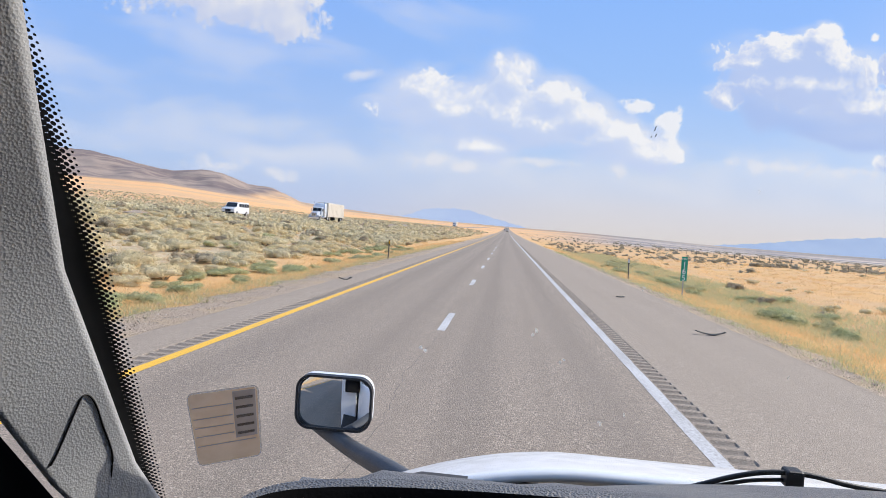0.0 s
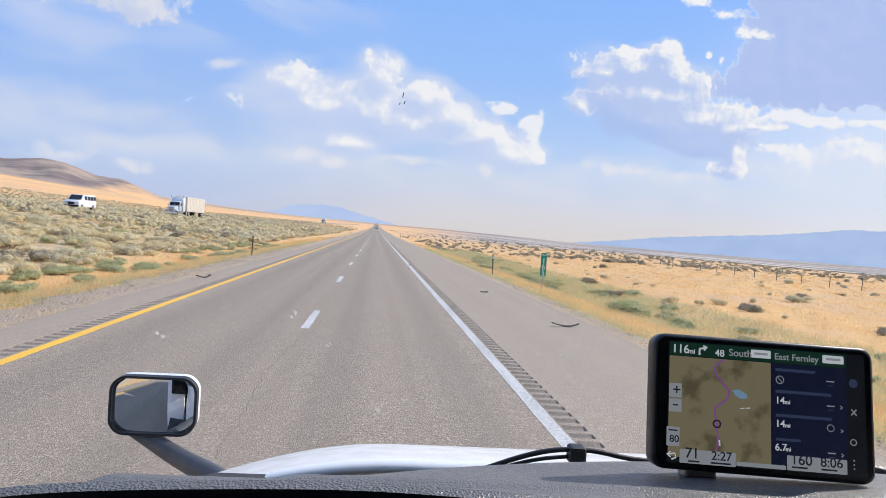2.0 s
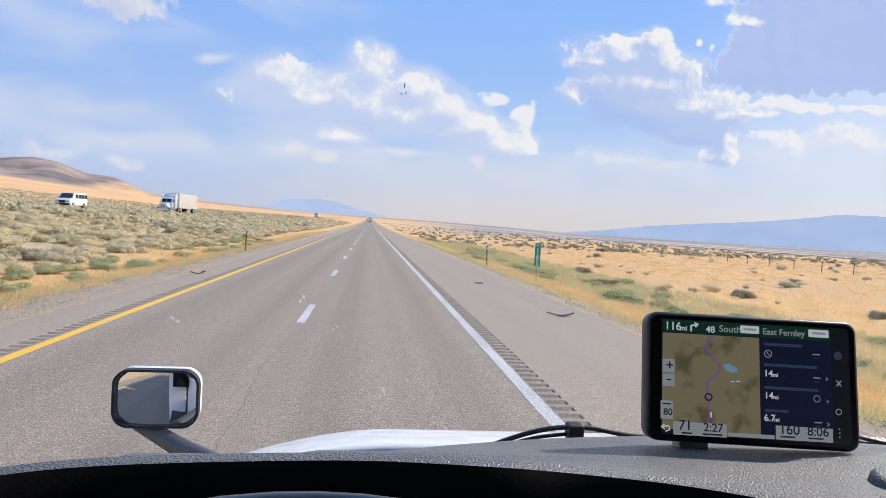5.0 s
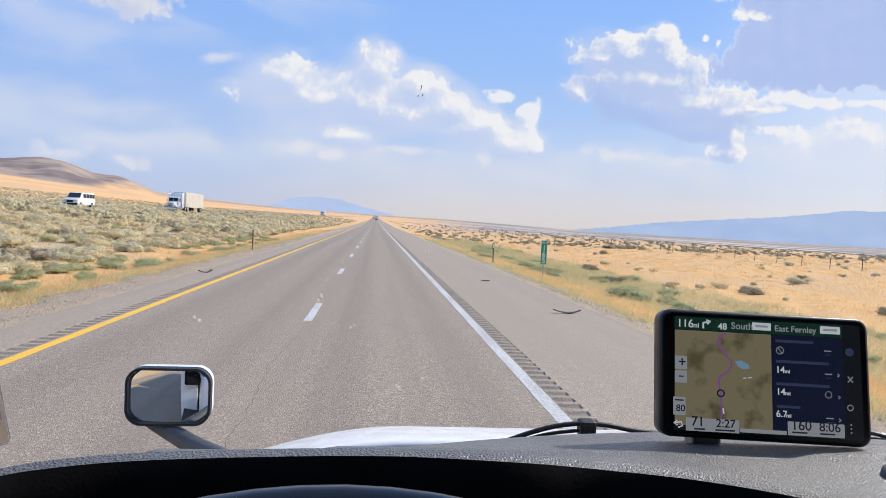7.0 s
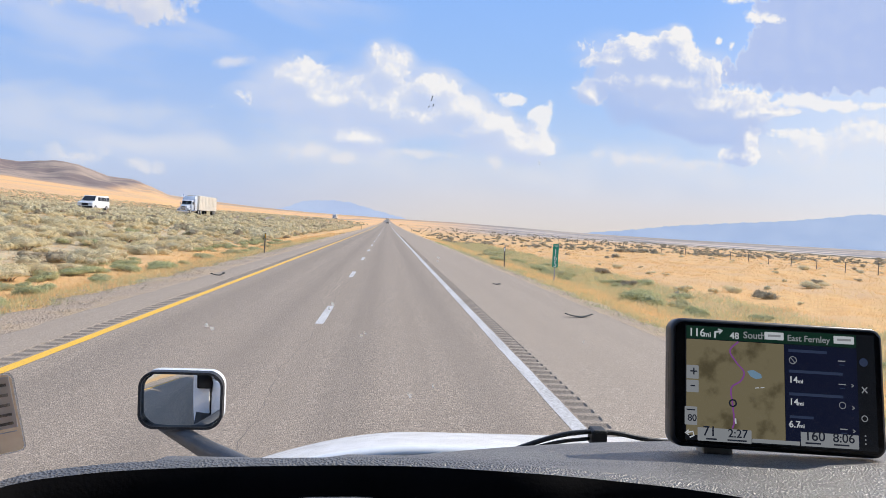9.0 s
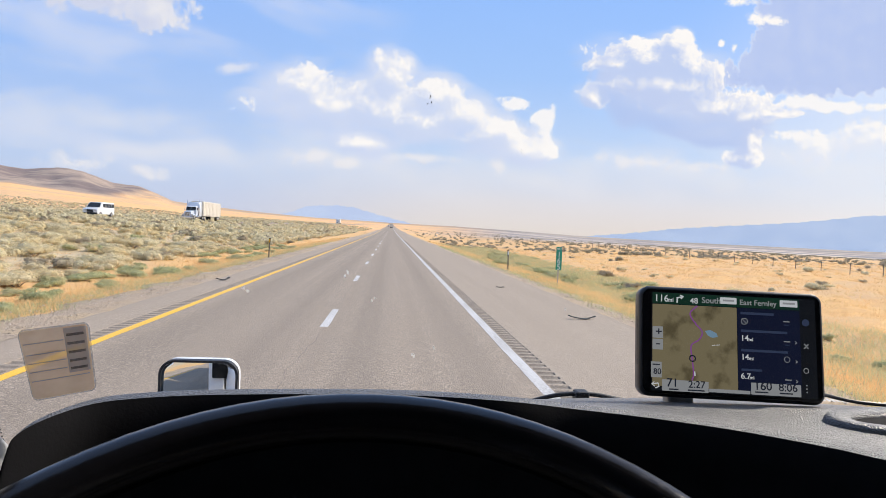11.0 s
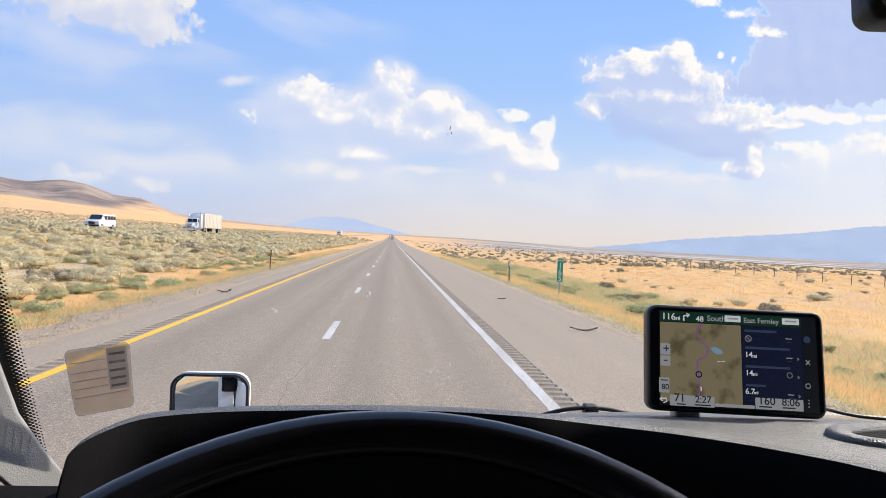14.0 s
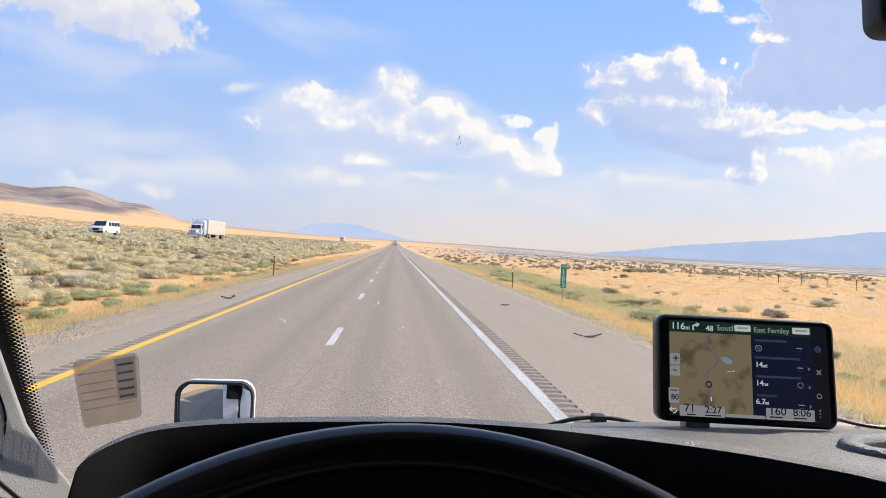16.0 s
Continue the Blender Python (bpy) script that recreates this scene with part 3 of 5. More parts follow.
def make_land():
    fine = np.concatenate([np.arange(-180, -62, 5.0), np.arange(-62, -4, 0.25), np.arange(-4, 4, 0.1), np.arange(4, 62, 0.5), np.arange(62, 180.1, 5.0)])
    ring = np.concatenate([np.linspace(2, 40, 60), np.geomspace(41.5, 4900, 150)])
    A, D = np.meshgrid(np.radians(fine), ring)
    X, Y = D * np.sin(A), D * np.cos(A)
    Z = land_height(X, Y)
    v = np.stack([X, Y, Z], -1).reshape(-1, 3)
    nx, ny = len(fine), len(ring)
    i = (np.arange(ny - 1)[:, None] * nx + np.arange(nx - 1)).ravel()
    f = np.stack([i, i + 1, i + nx + 1, i + nx], 1).tolist()
    v = v.tolist() + [[0, 0, -0.25]]
    f += [(len(v) - 1, k + 1, k) for k in range(nx - 1)]
    me = mesh_of("ground", v, f, M_LAND, True)
    tagged(new("ground", me), "dry desert ground with cured grass and bare brown hills", "ground", kind="structure")


make_land()


def make_range(name, label, profile, dist, mat, seed):
    rnd = random.Random(seed)
    verts, faces, prof = [], [], np.array(profile, float)
    azs = np.arange(prof[0, 0], prof[-1, 0] + 0.01, 0.15)
    for k, a in enumerate(azs):
        el = np.interp(a, prof[:, 0], prof[:, 1]) + 0.05 * math.sin(a * 7.0) * math.sin(a * 2.7 + seed) + rnd.uniform(-0.012, 0.012)
        el = max(el, -0.3) if 0 < k < len(azs) - 1 else prof[0 if k == 0 else -1, 1]
        for r, (dd, ee) in enumerate(((dist - 260, -1.2), (dist - 120, -1.2 + (el + 1.2) * 0.72), (dist, el), (dist + 150, -1.2))):
            dd += 30 * math.sin(a * 3.3 + r)
            verts.append((dd * math.sin(radians(a)), dd * math.cos(radians(a)), EYE_Z + dd * math.tan(radians(ee))))
    for k in range(len(azs) - 1):
        for r in range(3):
            b = 4 * k + r
            faces.append((b, b + 4, b + 5, b + 1))
    tagged(new(name, mesh_of(name, verts, faces, mat, True)), label, "mountains", kind="structure")


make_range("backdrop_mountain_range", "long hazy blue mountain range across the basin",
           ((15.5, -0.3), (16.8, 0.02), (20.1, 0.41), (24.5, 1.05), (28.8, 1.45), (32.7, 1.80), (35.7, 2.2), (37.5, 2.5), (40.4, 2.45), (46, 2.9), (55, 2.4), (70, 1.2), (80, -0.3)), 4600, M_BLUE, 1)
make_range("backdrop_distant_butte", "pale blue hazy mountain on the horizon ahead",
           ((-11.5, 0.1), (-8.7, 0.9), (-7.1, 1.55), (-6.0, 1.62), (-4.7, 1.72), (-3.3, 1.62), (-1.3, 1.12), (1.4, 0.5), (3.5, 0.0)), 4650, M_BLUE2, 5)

# ---- the road ----
DASH_X, RIGHT_X, YELLOW_X = -1.27, 2.38, -4.95
ROAD_YS = np.concatenate([np.arange(-60, 60, 4.0), np.arange(60, 240, 12.0), np.geomspace(240, 2900, 50)])


def road_height(x, y):
    d = np.abs(np.asarray(y, float)) + 0 * np.asarray(x, float)
    return np.where(d > 200, land_height(np.zeros_like(d) + 0.01, np.maximum(y, 1) + 0 * d) + 0.25 + 0.6 * np.clip((d - 250) / 300, 0, 1), 0.0)


road = thing("road", "grey worn asphalt highway with two lanes", "road", kind="structure")


def pave(name, x0, x1, ys, lift=0.0, mat=M_ASPHALT, label="", mid=()):
    me = grid_mesh(name, [x0, *mid, x1], ys, lambda X, Y: road_height(X, Y) + lift, mat, False)
    return part(name, me, mat, road, label)


pave("carriageway", -5.10, 2.50, ROAD_YS)
far_ys = ROAD_YS[ROAD_YS >= 120]
pave("left_shoulder", -6.35, -5.40, ROAD_YS)
pave("right_shoulder", 2.80, 6.25, ROAD_YS)
pave("left_shoulder", -5.40, -5.10, far_ys)
pave("right_shoulder", 2.50, 2.80, far_ys)
for nm, x0, x1 in (("left_shoulder_edge", -6.75, -6.35), ("right_shoulder_edge", 6.25, 6.7)):
    xs = [x0, x1]
    low = x0 if x0 < 0 else x1
    me = grid_mesh(nm, xs, ROAD_YS, lambda X, Y, low=low: road_height(X, Y) - 0.10 * (np.abs(X - low) < 1e-6), M_ASPHALT, False)
    part(nm, me, M_ASPHALT, road)


def rumble(x0, x1):
    """A strip of milled grooves across the shoulder, 0.3 m apart."""
    pitch = 0.305
    offs = np.array([0.0, 0.03, 0.08, 0.13, 0.18, 0.21])
    dep = np.array([0.0, -0.012, -0.022, -0.022, -0.012, 0.0])
    k = np.arange(-198, 400)
    ys = (k[:, None] * pitch + offs).ravel()
    zs = np.tile(dep, len(k))
    ys, zs = np.append(ys, 120.0 + 6), np.append(zs, 0.0)
    w = x1 - x0
    me = grid_mesh("rumble_strip", [x0, x0 + 0.02, x1 - 0.02, x1], ys,
                   lambda X, Y: np.where((X < x0 + 0.01) | (X > x1 - 0.01), 0.0, zs[:, None]) + 0 * X, M_ASPHALT, False)
    part("rumble_strip", me, M_ASPHALT, road, "row of milled grooves in the shoulder")


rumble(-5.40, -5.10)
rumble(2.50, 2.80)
line_ys = np.concatenate([np.arange(-20, 120, 0.5), ROAD_YS[ROAD_YS > 120]])
rnd = np.random.RandomState(3)


def painted(name, x, half, ys, mat, label):
    ys = np.asarray(ys, float)
    me = grid_mesh(name, [x - half, x + half], ys, lambda X, Y: road_height(X, Y) + 0.004, mat, False)
    j = rnd.uniform(-0.006, 0.006, len(me.vertices))
    for v, q in zip(me.vertices, j):
        v.co.x += q
    part(name, me, mat, road, label)


painted("edge_line", RIGHT_X, 0.098, line_ys, M_WHITE_LINE, "worn solid white edge line")
painted("edge_line", YELLOW_X, 0.092, line_ys, M_YELLOW_LINE, "solid yellow edge line")
for k in range(-1, 60):
    y0 = 14.2 + 12.19 * k
    painted("lane_dash", DASH_X, 0.088, np.linspace(y0, y0 + 3.05, 5), M_WHITE_LINE, "white lane dash")

# verges of gravel beside the shoulders
for nm, x0, x1 in (("verge_gravel_left", -8.3, -6.32), ("verge_gravel_right", 6.22, 7.6)):
    xs = np.linspace(x0, x1, 6)
    ys = np.concatenate([np.arange(-30, 80, 0.8), np.geomspace(81, 400, 40)])
    inn = x1 if x0 < 0 else x0
    me = grid_mesh(nm, xs, ys, lambda X, Y, inn=inn: np.where(np.abs(X - inn) < 0.01, road_height(X, Y) + 0.004, np.maximum(land_height(X, Y) + 0.035, road_height(X, Y) - 0.05 - 0.08 * np.abs(X - inn)) + 0.012 * np.sin(Y * 2.3 + X * 5)), M_GRAVEL)
    outer = x0 if x0 < 0 else x1
    inner = x1 if x0 < 0 else x0
    for v in me.vertices:
        t = abs(v.co.x - inner) / abs(outer - inner)
        v.co.x += t * 0.35 * math.sin(v.co.y * 1.7) * math.sin(v.co.y * 0.43 + 1)
        if t > 0.9:
            v.co.z -= 0.16
        if t < 0.05:
            v.co.x += 0.06 * math.sin(v.co.y * 2.9) * math.sin(v.co.y * 0.9)
    tagged(new(nm, me), "dark loose gravel along the shoulder's edge", "gravel", kind="structure")


def crack(points, width):
    bm, prev = bmesh.new(), None
    g = random.Random(len(points))
    pts = spline(points, 14)
    for i, p in enumerate(pts):
        q = p + Vector((g.uniform(-0.035, 0.035), 0, 0))
        w = width * g.uniform(0.4, 1.2)
        pair = [bm.verts.new((q.x - w, q.y, 0.0035)), bm.verts.new((q.x + w, q.y, 0.0035))]
        if prev:
            bm.faces.new((prev[0], prev[1], pair[1], pair[0]))
        prev = pair
    part("crack", bm, M_CRACK, road)


crack([(-1.45, 4, 0), (-1.25, 7, 0), (-1.38, 10, 0), (-1.22, 14, 0), (-1.3, 19, 0), (-1.22, 26, 0), (-1.3, 36, 0)], 0.004)
crack([(3.5, 13.0, 0), (4.3, 13.3, 0), (5.2, 13.1, 0)], 0.005)

# the other carriageway, across the median
far_road = thing("road", "opposite carriageway of grey asphalt across the median", "road", kind="structure")
ys = np.concatenate([np.arange(-100, 300, 10.0), np.geomspace(305, 1500, 30)])
part("carriageway", grid_mesh("carriageway", [-46.5, -42, -37.5], ys, lambda X, Y: land_height(X, Y) + 0.10, M_ASPHALT, False), M_ASPHALT, far_road)


# ---- plants ----
def clump(seed, width, height, leaves, leaf, lobes=7):
    """Vertices and triangles of a leafy shrub: many small leaves on a few uneven lobes, over the origin."""
    g = np.random.RandomState(seed)
    cen = np.stack([g.uniform(-0.32, 0.32, lobes) * width, g.uniform(-0.32, 0.32, lobes) * width, g.uniform(0.16, 0.52, lobes) * height], 1)
    rad = g.uniform(0.18, 0.34, lobes)[:, None] * np.array([width, width, height * 1.3])
    who = g.randint(0, lobes, leaves)
    d = g.normal(size=(leaves, 3))
    d[:, 2] = np.abs(d[:, 2]) * 0.95 - 0.30
    d /= np.linalg.norm(d, axis=1)[:, None]
    c = cen[who] + d * rad[who] * g.uniform(0.62, 1.18, leaves)[:, None]
    c[:, 2] = np.maximum(c[:, 2], 0.02)
    t = np.cross(d, g.normal(size=(leaves, 3)))
    t /= np.linalg.norm(t, axis=1)[:, None] + 1e-9
    up = np.cross(t, d) * np.sign(g.normal(size=leaves))[:, None] + 0.35 * d + 0.28 * g.normal(size=(leaves, 3))
    up /= np.linalg.norm(up, axis=1)[:, None]
    s = leaf * g.uniform(0.6, 1.4, leaves)[:, None]
    v = np.stack([c - t * s * 0.55, c + t * s * 0.55, c + up * s * 1.1], 1).reshape(-1, 3)
    # rounded dense heart of each lobe, so that no light shines straight through
    na, nb = (9, 4) if leaves > 150 else (6, 3)
    hearts = []
    for cc, rr in zip(cen, rad):
        a, b = np.meshgrid(np.arange(na + 1) * math.tau / na, np.linspace(-0.5, math.pi / 2, nb + 1))
        k = 0.64 * (1 + 0.16 * np.sin(3 * a + seed) * np.cos(b))
        p = np.stack([np.cos(a) * np.cos(b) * k, np.sin(a) * np.cos(b) * k, np.sin(b) * k], -1) * rr + cc
        p[..., 2] = np.maximum(p[..., 2], -0.03)
        q = np.stack([p[:-1, :-1], p[:-1, 1:], p[1:, 1:], p[:-1, :-1], p[1:, 1:], p[1:, :-1]], 2)
        hearts.append(q.reshape(-1, 3))
    return np.concatenate([v, *hearts])


def tri_mesh(name, v, mat):
    me = bpy.data.meshes.new(name)
    n = len(v)
    me.vertices.add(n)
    me.vertices.foreach_set("co", np.asarray(v, np.float32).ravel())
    me.loops.add(n)
    me.loops.foreach_set("vertex_index", np.arange(n, dtype=np.int32))
    me.polygons.add(n // 3)
    me.polygons.foreach_set("loop_start", np.arange(0, n, 3, dtype=np.int32))
    me.update(calc_edges=True)
    me.validate()
    me.materials.append(mat)
    return me


def twigs(seed, width, height, mat=M_TWIG):
    g, bm = random.Random(seed), bmesh.new()
    for k in range(7):
        a = g.uniform(0, math.tau)
        tip = Vector((math.cos(a) * width * 0.33, math.sin(a) * width * 0.33, height * g.uniform(0.35, 0.55)))
        t = tube([(0, 0, -0.05), tip * 0.5 + Vector((0, 0, 0.04)), tip], 0.022, 5, taper=0.006)
        me = bpy.data.meshes.new("twig")
        t.to_mesh(me)
        t.free()
        bm.from_mesh(me)
        bpy.data.meshes.remove(me)
    return bm


def shrub(name, label, seed, width, height, leaves, leaf, mat, at, group):
    ob = thing(name, label, "shrub", at, group)
    part("twigs", twigs(seed, width, height), M_TWIG, ob)
    me = tri_mesh("foliage", clump(seed, width, height, leaves, leaf), mat)
    part("foliage", me, mat, ob)
    return ob


def ground_pose(x, y, size=1.0, turn=0.0):
    z = float(land_height(x, y))
    return Matrix.Translation((x, y, z - 0.02)) @ Matrix.Rotation(turn, 4, "Z") @ Matrix.Scale(size, 4)


def scale_copy(ob, x, y, size, turn):
    c = copy_thing(ob, Matrix.Translation((x, y, float(land_height(x, y)) - 0.02)) @ Matrix.Rotation(turn, 4, "Z"))
    c.scale = (size, size, size * 0.95)
    return c


g = random.Random(11)
SAGE_GROUP = "sagebrush beside the highway"
kinds = [
    shrub("sagebrush", "rounded grey-green sagebrush on dry ground", 21, 1.5, 0.75, 2400, 0.046, M_SAGE, ground_pose(-13.2, 17.0), SAGE_GROUP),
    shrub("sagebrush", "rounded grey-green sagebrush on dry ground", 22, 1.9, 0.75, 2800, 0.05, M_SAGE, ground_pose(-15.8, 20.5), SAGE_GROUP),
    shrub("sagebrush", "low darker olive sagebrush on dry ground", 23, 1.3, 0.68, 2000, 0.046, M_SAGE_DARK, ground_pose(-14.6, 24.0), SAGE_GROUP),
]
weeds = [
    shrub("roadside_weed", "bright green tumbleweed growing at the verge", 31, 1.2, 0.6, 1900, 0.05, M_WEED, ground_pose(-9.8, 15.0), "green weeds on the verge"),
    shrub("roadside_weed", "bright green tumbleweed growing at the verge", 32, 1.7, 0.62, 2400, 0.052, M_WEED, ground_pose(10.5, 26.0), "green weeds on the verge"),
]
spots = []
for k in range(115):
    for tries in range(30):
        y = 9 + 46 * g.random() ** 0.8
        x = -(11.5 + g.random() * min(30, 6 + y * 0.55))
        if all((x - a) ** 2 + (y - b) ** 2 > 1.5 for a, b in spots):
            break
    spots.append((x, y))
    scale_copy(g.choices(kinds, (4, 4, 2))[0], x, y, g.uniform(0.55, 1.15), g.uniform(0, 6.28))
for k in range(11):
    y = 14 + 60 * g.random()
    x = 11 + g.random() * (8 + y * 0.45)
    scale_copy(g.choices(kinds, (2, 2, 3))[0], x, y, g.uniform(0.45, 1.0), g.uniform(0, 6.28))
for k in range(74):
    y = 9 + 60 * g.random() ** 1.2
    x = -(9.3 + abs(g.gauss(0, 1.7)))
    scale_copy(g.choice(weeds), x, y, g.uniform(0.3, 0.8), g.uniform(0, 6.28))
for k in range(80):
    y = 12 + 75 * g.random() ** 1.1
    x = 12.2 + g.gauss(0, 1.5) + 1.2 * math.sin(y * 0.09)
    scale_copy(g.choice(weeds), x, y, g.uniform(0.35, 0.95), g.uniform(0, 6.28))


def brush_field(name, label, count, place, leaves, leaf, size, mat, seed):
    """A wide stand of shrubs too many to count, in one mesh."""
    g = np.random.RandomState(seed)
    base = [clump(seed * 10 + k, 1.0, 0.72, leaves, leaf, 5) for k in range(6)]
    out = []
    X, Y = place(g, count)
    Z = land_height(X, Y)
    S = g.uniform(size[0], size[1], count)
    A = g.uniform(0, math.tau, count)
    for x, y, z, s, a, b in zip(X, Y, Z, S, A, g.randint(0, 6, count)):
        c, q = math.cos(a), math.sin(a)
        v = base[b]
        out.append(np.stack([x + s * (v[:, 0] * c - v[:, 1] * q), y + s * (v[:, 0] * q + v[:, 1] * c), z - 0.03 + s * v[:, 2] * 0.78], 1))
    tagged(new(name, tri_mesh(name, np.concatenate(out), mat)), label, "shrubs", kind="stuff")


def left_near(g, n):
    y = 10 + 110 * g.random_sample(n) ** 1.0
    return -(12 + g.random_sample(n) * np.minimum(60, 8 + y * 0.65)), y


def left_far(g, n):
    y = 70 + 430 * g.random_sample(n) ** 1.4
    return -(12 + g.random_sample(n) * (20 + y * 0.62)), y


def right_mid(g, n):
    y = 25 + 160 * g.random_sample(n) ** 1.1
    x = 12 + g.random_sample(n) ** 0.8 * (10 + y * 0.75)
    keep = np.sin(x * 0.11 + 1) * np.sin(y * 0.07) > -0.2
    return np.where(keep, x, x + 30), np.where(keep, y, y + 40)


def right_far(g, n):
    y = 110 + 600 * g.random_sample(n) ** 1.5
    return 10 + g.random_sample(n) * y * 0.85, y


brush_field("sagebrush_stand", "grey-green sagebrush covering the median", 1600, left_near, 460, 0.05, (0.5, 1.4), M_SAGE, 41)
brush_field("sagebrush_stand", "darker shrubs scattered among the sagebrush", 380, left_near, 380, 0.05, (0.5, 1.25), M_SAGE_DARK, 42)
brush_field("sagebrush_stand", "yellow-green shrubs among the sagebrush", 110, left_near, 320, 0.05, (0.5, 1.2), M_WEED, 47)
brush_field("sagebrush_stand", "distant grey-green sagebrush", 4600, left_far, 46, 0.12, (0.9, 2.0), M_SAGE, 43)
brush_field("sagebrush_stand", "distant darker sagebrush", 800, left_far, 40, 0.11, (0.8, 1.9), M_SAGE_DARK, 48)
brush_field("sagebrush_stand", "scattered dark shrubs in the straw field", 24, right_mid, 300, 0.06, (0.5, 1.3), M_SAGE_DARK, 44)
brush_field("sagebrush_stand", "green-grey shrubs in the straw field", 110, right_mid, 300, 0.05, (0.4, 1.1), M_SAGE, 45)
brush_field("sagebrush_stand", "distant brown-grey shrubs on the plain", 1500, right_far, 36, 0.13, (0.6, 1.7), M_SAGE_FAR, 46)


def grass(name, label, count, place, height, width, mat, seed):
    g = np.random.RandomState(seed)
    X, Y = place(g, count)
    Z = land_height(X, Y)
    a = g.uniform(0, math.tau, count)
    h = g.uniform(height[0], height[1], count)
    w = width * (0.6 + 0.03 * Y) * g.uniform(0.7, 1.3, count)
    lean = g.uniform(0.0, 1.5, count) * h
    b = g.uniform(0, math.tau, count)
    dx, dy = np.cos(a) * w, np.sin(a) * w
    tip = np.stack([X + np.cos(b) * lean, Y + np.sin(b) * lean, Z + h], 1)
    v = np.stack([np.stack([X - dx, Y - dy, Z - 0.02], 1), np.stack([X + dx, Y + dy, Z - 0.02], 1), tip], 1).reshape(-1, 3)
    tagged(new(name, tri_mesh(name, v, mat)), label, "grass", kind="stuff")


def tufts(x0, x1, y1, spread=0.22, per=26, power=1.5, y0=7.0):
    def place(g, n):
        k = n // per + 1
        cy = y0 + (y1 - y0) * g.random_sample(k) ** power
        cx = g.uniform(x0, x1, k)
        idx = g.randint(0, k, n)
        return cx[idx] + g.normal(0, spread, n), cy[idx] + g.normal(0, spread, n)
    return place


def wide(y1):
    def place(g, n):
        k = n // 22 + 1
        cy = 10 + (y1 - 10) * g.random_sample(k) ** 1.3
        cx = 9 + g.random_sample(k) * (10 + cy * 0.8)
        idx = g.randint(0, k, n)
        return cx[idx] + g.normal(0, 0.3, n), cy[idx] + g.normal(0, 0.3, n)
    return place


def wide_left(y1):
    def place(g, n):
        k = n // 22 + 1
        cy = 9 + (y1 - 9) * g.random_sample(k) ** 1.3
        cx = -(9 + g.random_sample(k) * (8 + cy * 0.6))
        idx = g.randint(0, k, n)
        return cx[idx] + g.normal(0, 0.3, n), cy[idx] + g.normal(0, 0.3, n)
    return place


grass("dry_grass", "golden cured grass along the verge", 60000, tufts(7.3, 10.5, 130), (0.05, 0.20), 0.006, M_STRAW, 51)
grass("dry_grass", "golden cured grass along the verge", 50000, tufts(-10.5, -8.0, 130), (0.05, 0.20), 0.006, M_STRAW, 52)
grass("dry_grass", "field of golden cured grass", 85000, wide(120), (0.06, 0.24), 0.007, M_STRAW, 53)
grass("dry_grass", "golden grass between the sagebrush", 60000, wide_left(100), (0.06, 0.24), 0.007, M_STRAW, 54)
grass("green_grass", "low green weeds at the gravel's edge", 20000, tufts(-9.6, -7.8, 90, 0.3), (0.04, 0.18), 0.008, M_WEED, 55)
grass("green_grass", "low green weeds at the gravel's edge", 24000, tufts(6.8, 8.6, 90, 0.3), (0.04, 0.18), 0.008, M_WEED, 56)
grass("green_grass", "strip of green weeds below the verge", 80000, tufts(9.5, 17, 120, 0.5), (0.06, 0.28), 0.009, M_WEED, 57)


def pebbles(name, x0, x1, count, seed):
    """Loose stones on the gravel, each a small uneven lump."""
    g = np.random.RandomState(seed)
    base = np.array([(1, 0, 0), (0, 1, 0), (-1, 0, 0), (0, -1, 0), (0, 0, 0.8), (0, 0, -0.6)], float)
    tri = np.array([(0, 1, 4), (1, 2, 4), (2, 3, 4), (3, 0, 4), (1, 0, 5), (2, 1, 5), (3, 2, 5), (0, 3, 5)])
    y = 6 + 60 * g.random_sample(count) ** 1.6
    x = g.uniform(x0, x1, count)
    z = np.maximum(land_height(x, y) + 0.04, -0.05 - 0.08 * np.minimum(np.abs(x - x0), np.abs(x - x1)) * 0 - 0.04)
    s = g.uniform(0.008, 0.026, count) * g.uniform(0.6, 1.3, count)
    out = []
    for k in range(count):
        v = base * (1 + 0.5 * g.normal(size=(6, 1)) * 0.5) * s[k]
        a = g.uniform(0, 6.28)
        c, q = math.cos(a), math.sin(a)
        v = np.stack([v[:, 0] * c - v[:, 1] * q, v[:, 0] * q + v[:, 1] * c, v[:, 2]], 1) + (x[k], y[k], z[k])
        out.append(v[tri].reshape(-1, 3))
    tagged(new(name, tri_mesh(name, np.concatenate(out), M_STONE)), "loose pale and dark stones on the gravel verge", "stones", kind="stuff")


pebbles("loose_stones", -8.4, -6.3, 3800, 61)
pebbles("loose_stones", 6.2, 7.6, 3200, 62)


# ---- the truck that carries the camera ----
TX = 0.5                      # its centre line
truck = thing("semi_truck", "white highway tractor with a black grained dashboard", "truck", pose(TX, 0, 0))


def tpart(name, bm, mat, label="", smooth=False, parent=None):
    """A part of the truck, given in world places."""
    ob = part(name, bm, mat, parent or truck, label, smooth)
    if parent is None:
        ob.matrix_parent_inverse = truck.matrix_world.inverted()
    else:
        ob.matrix_parent_inverse = parent.matrix_world.inverted()
    return ob


bpy.context.view_layer.update()


def glass_y(x, z):
    """Depth of the curved, leaning windshield."""
    return 0.80 - 0.46 * (x - TX) ** 2 - 0.6 * (z - 2.0)


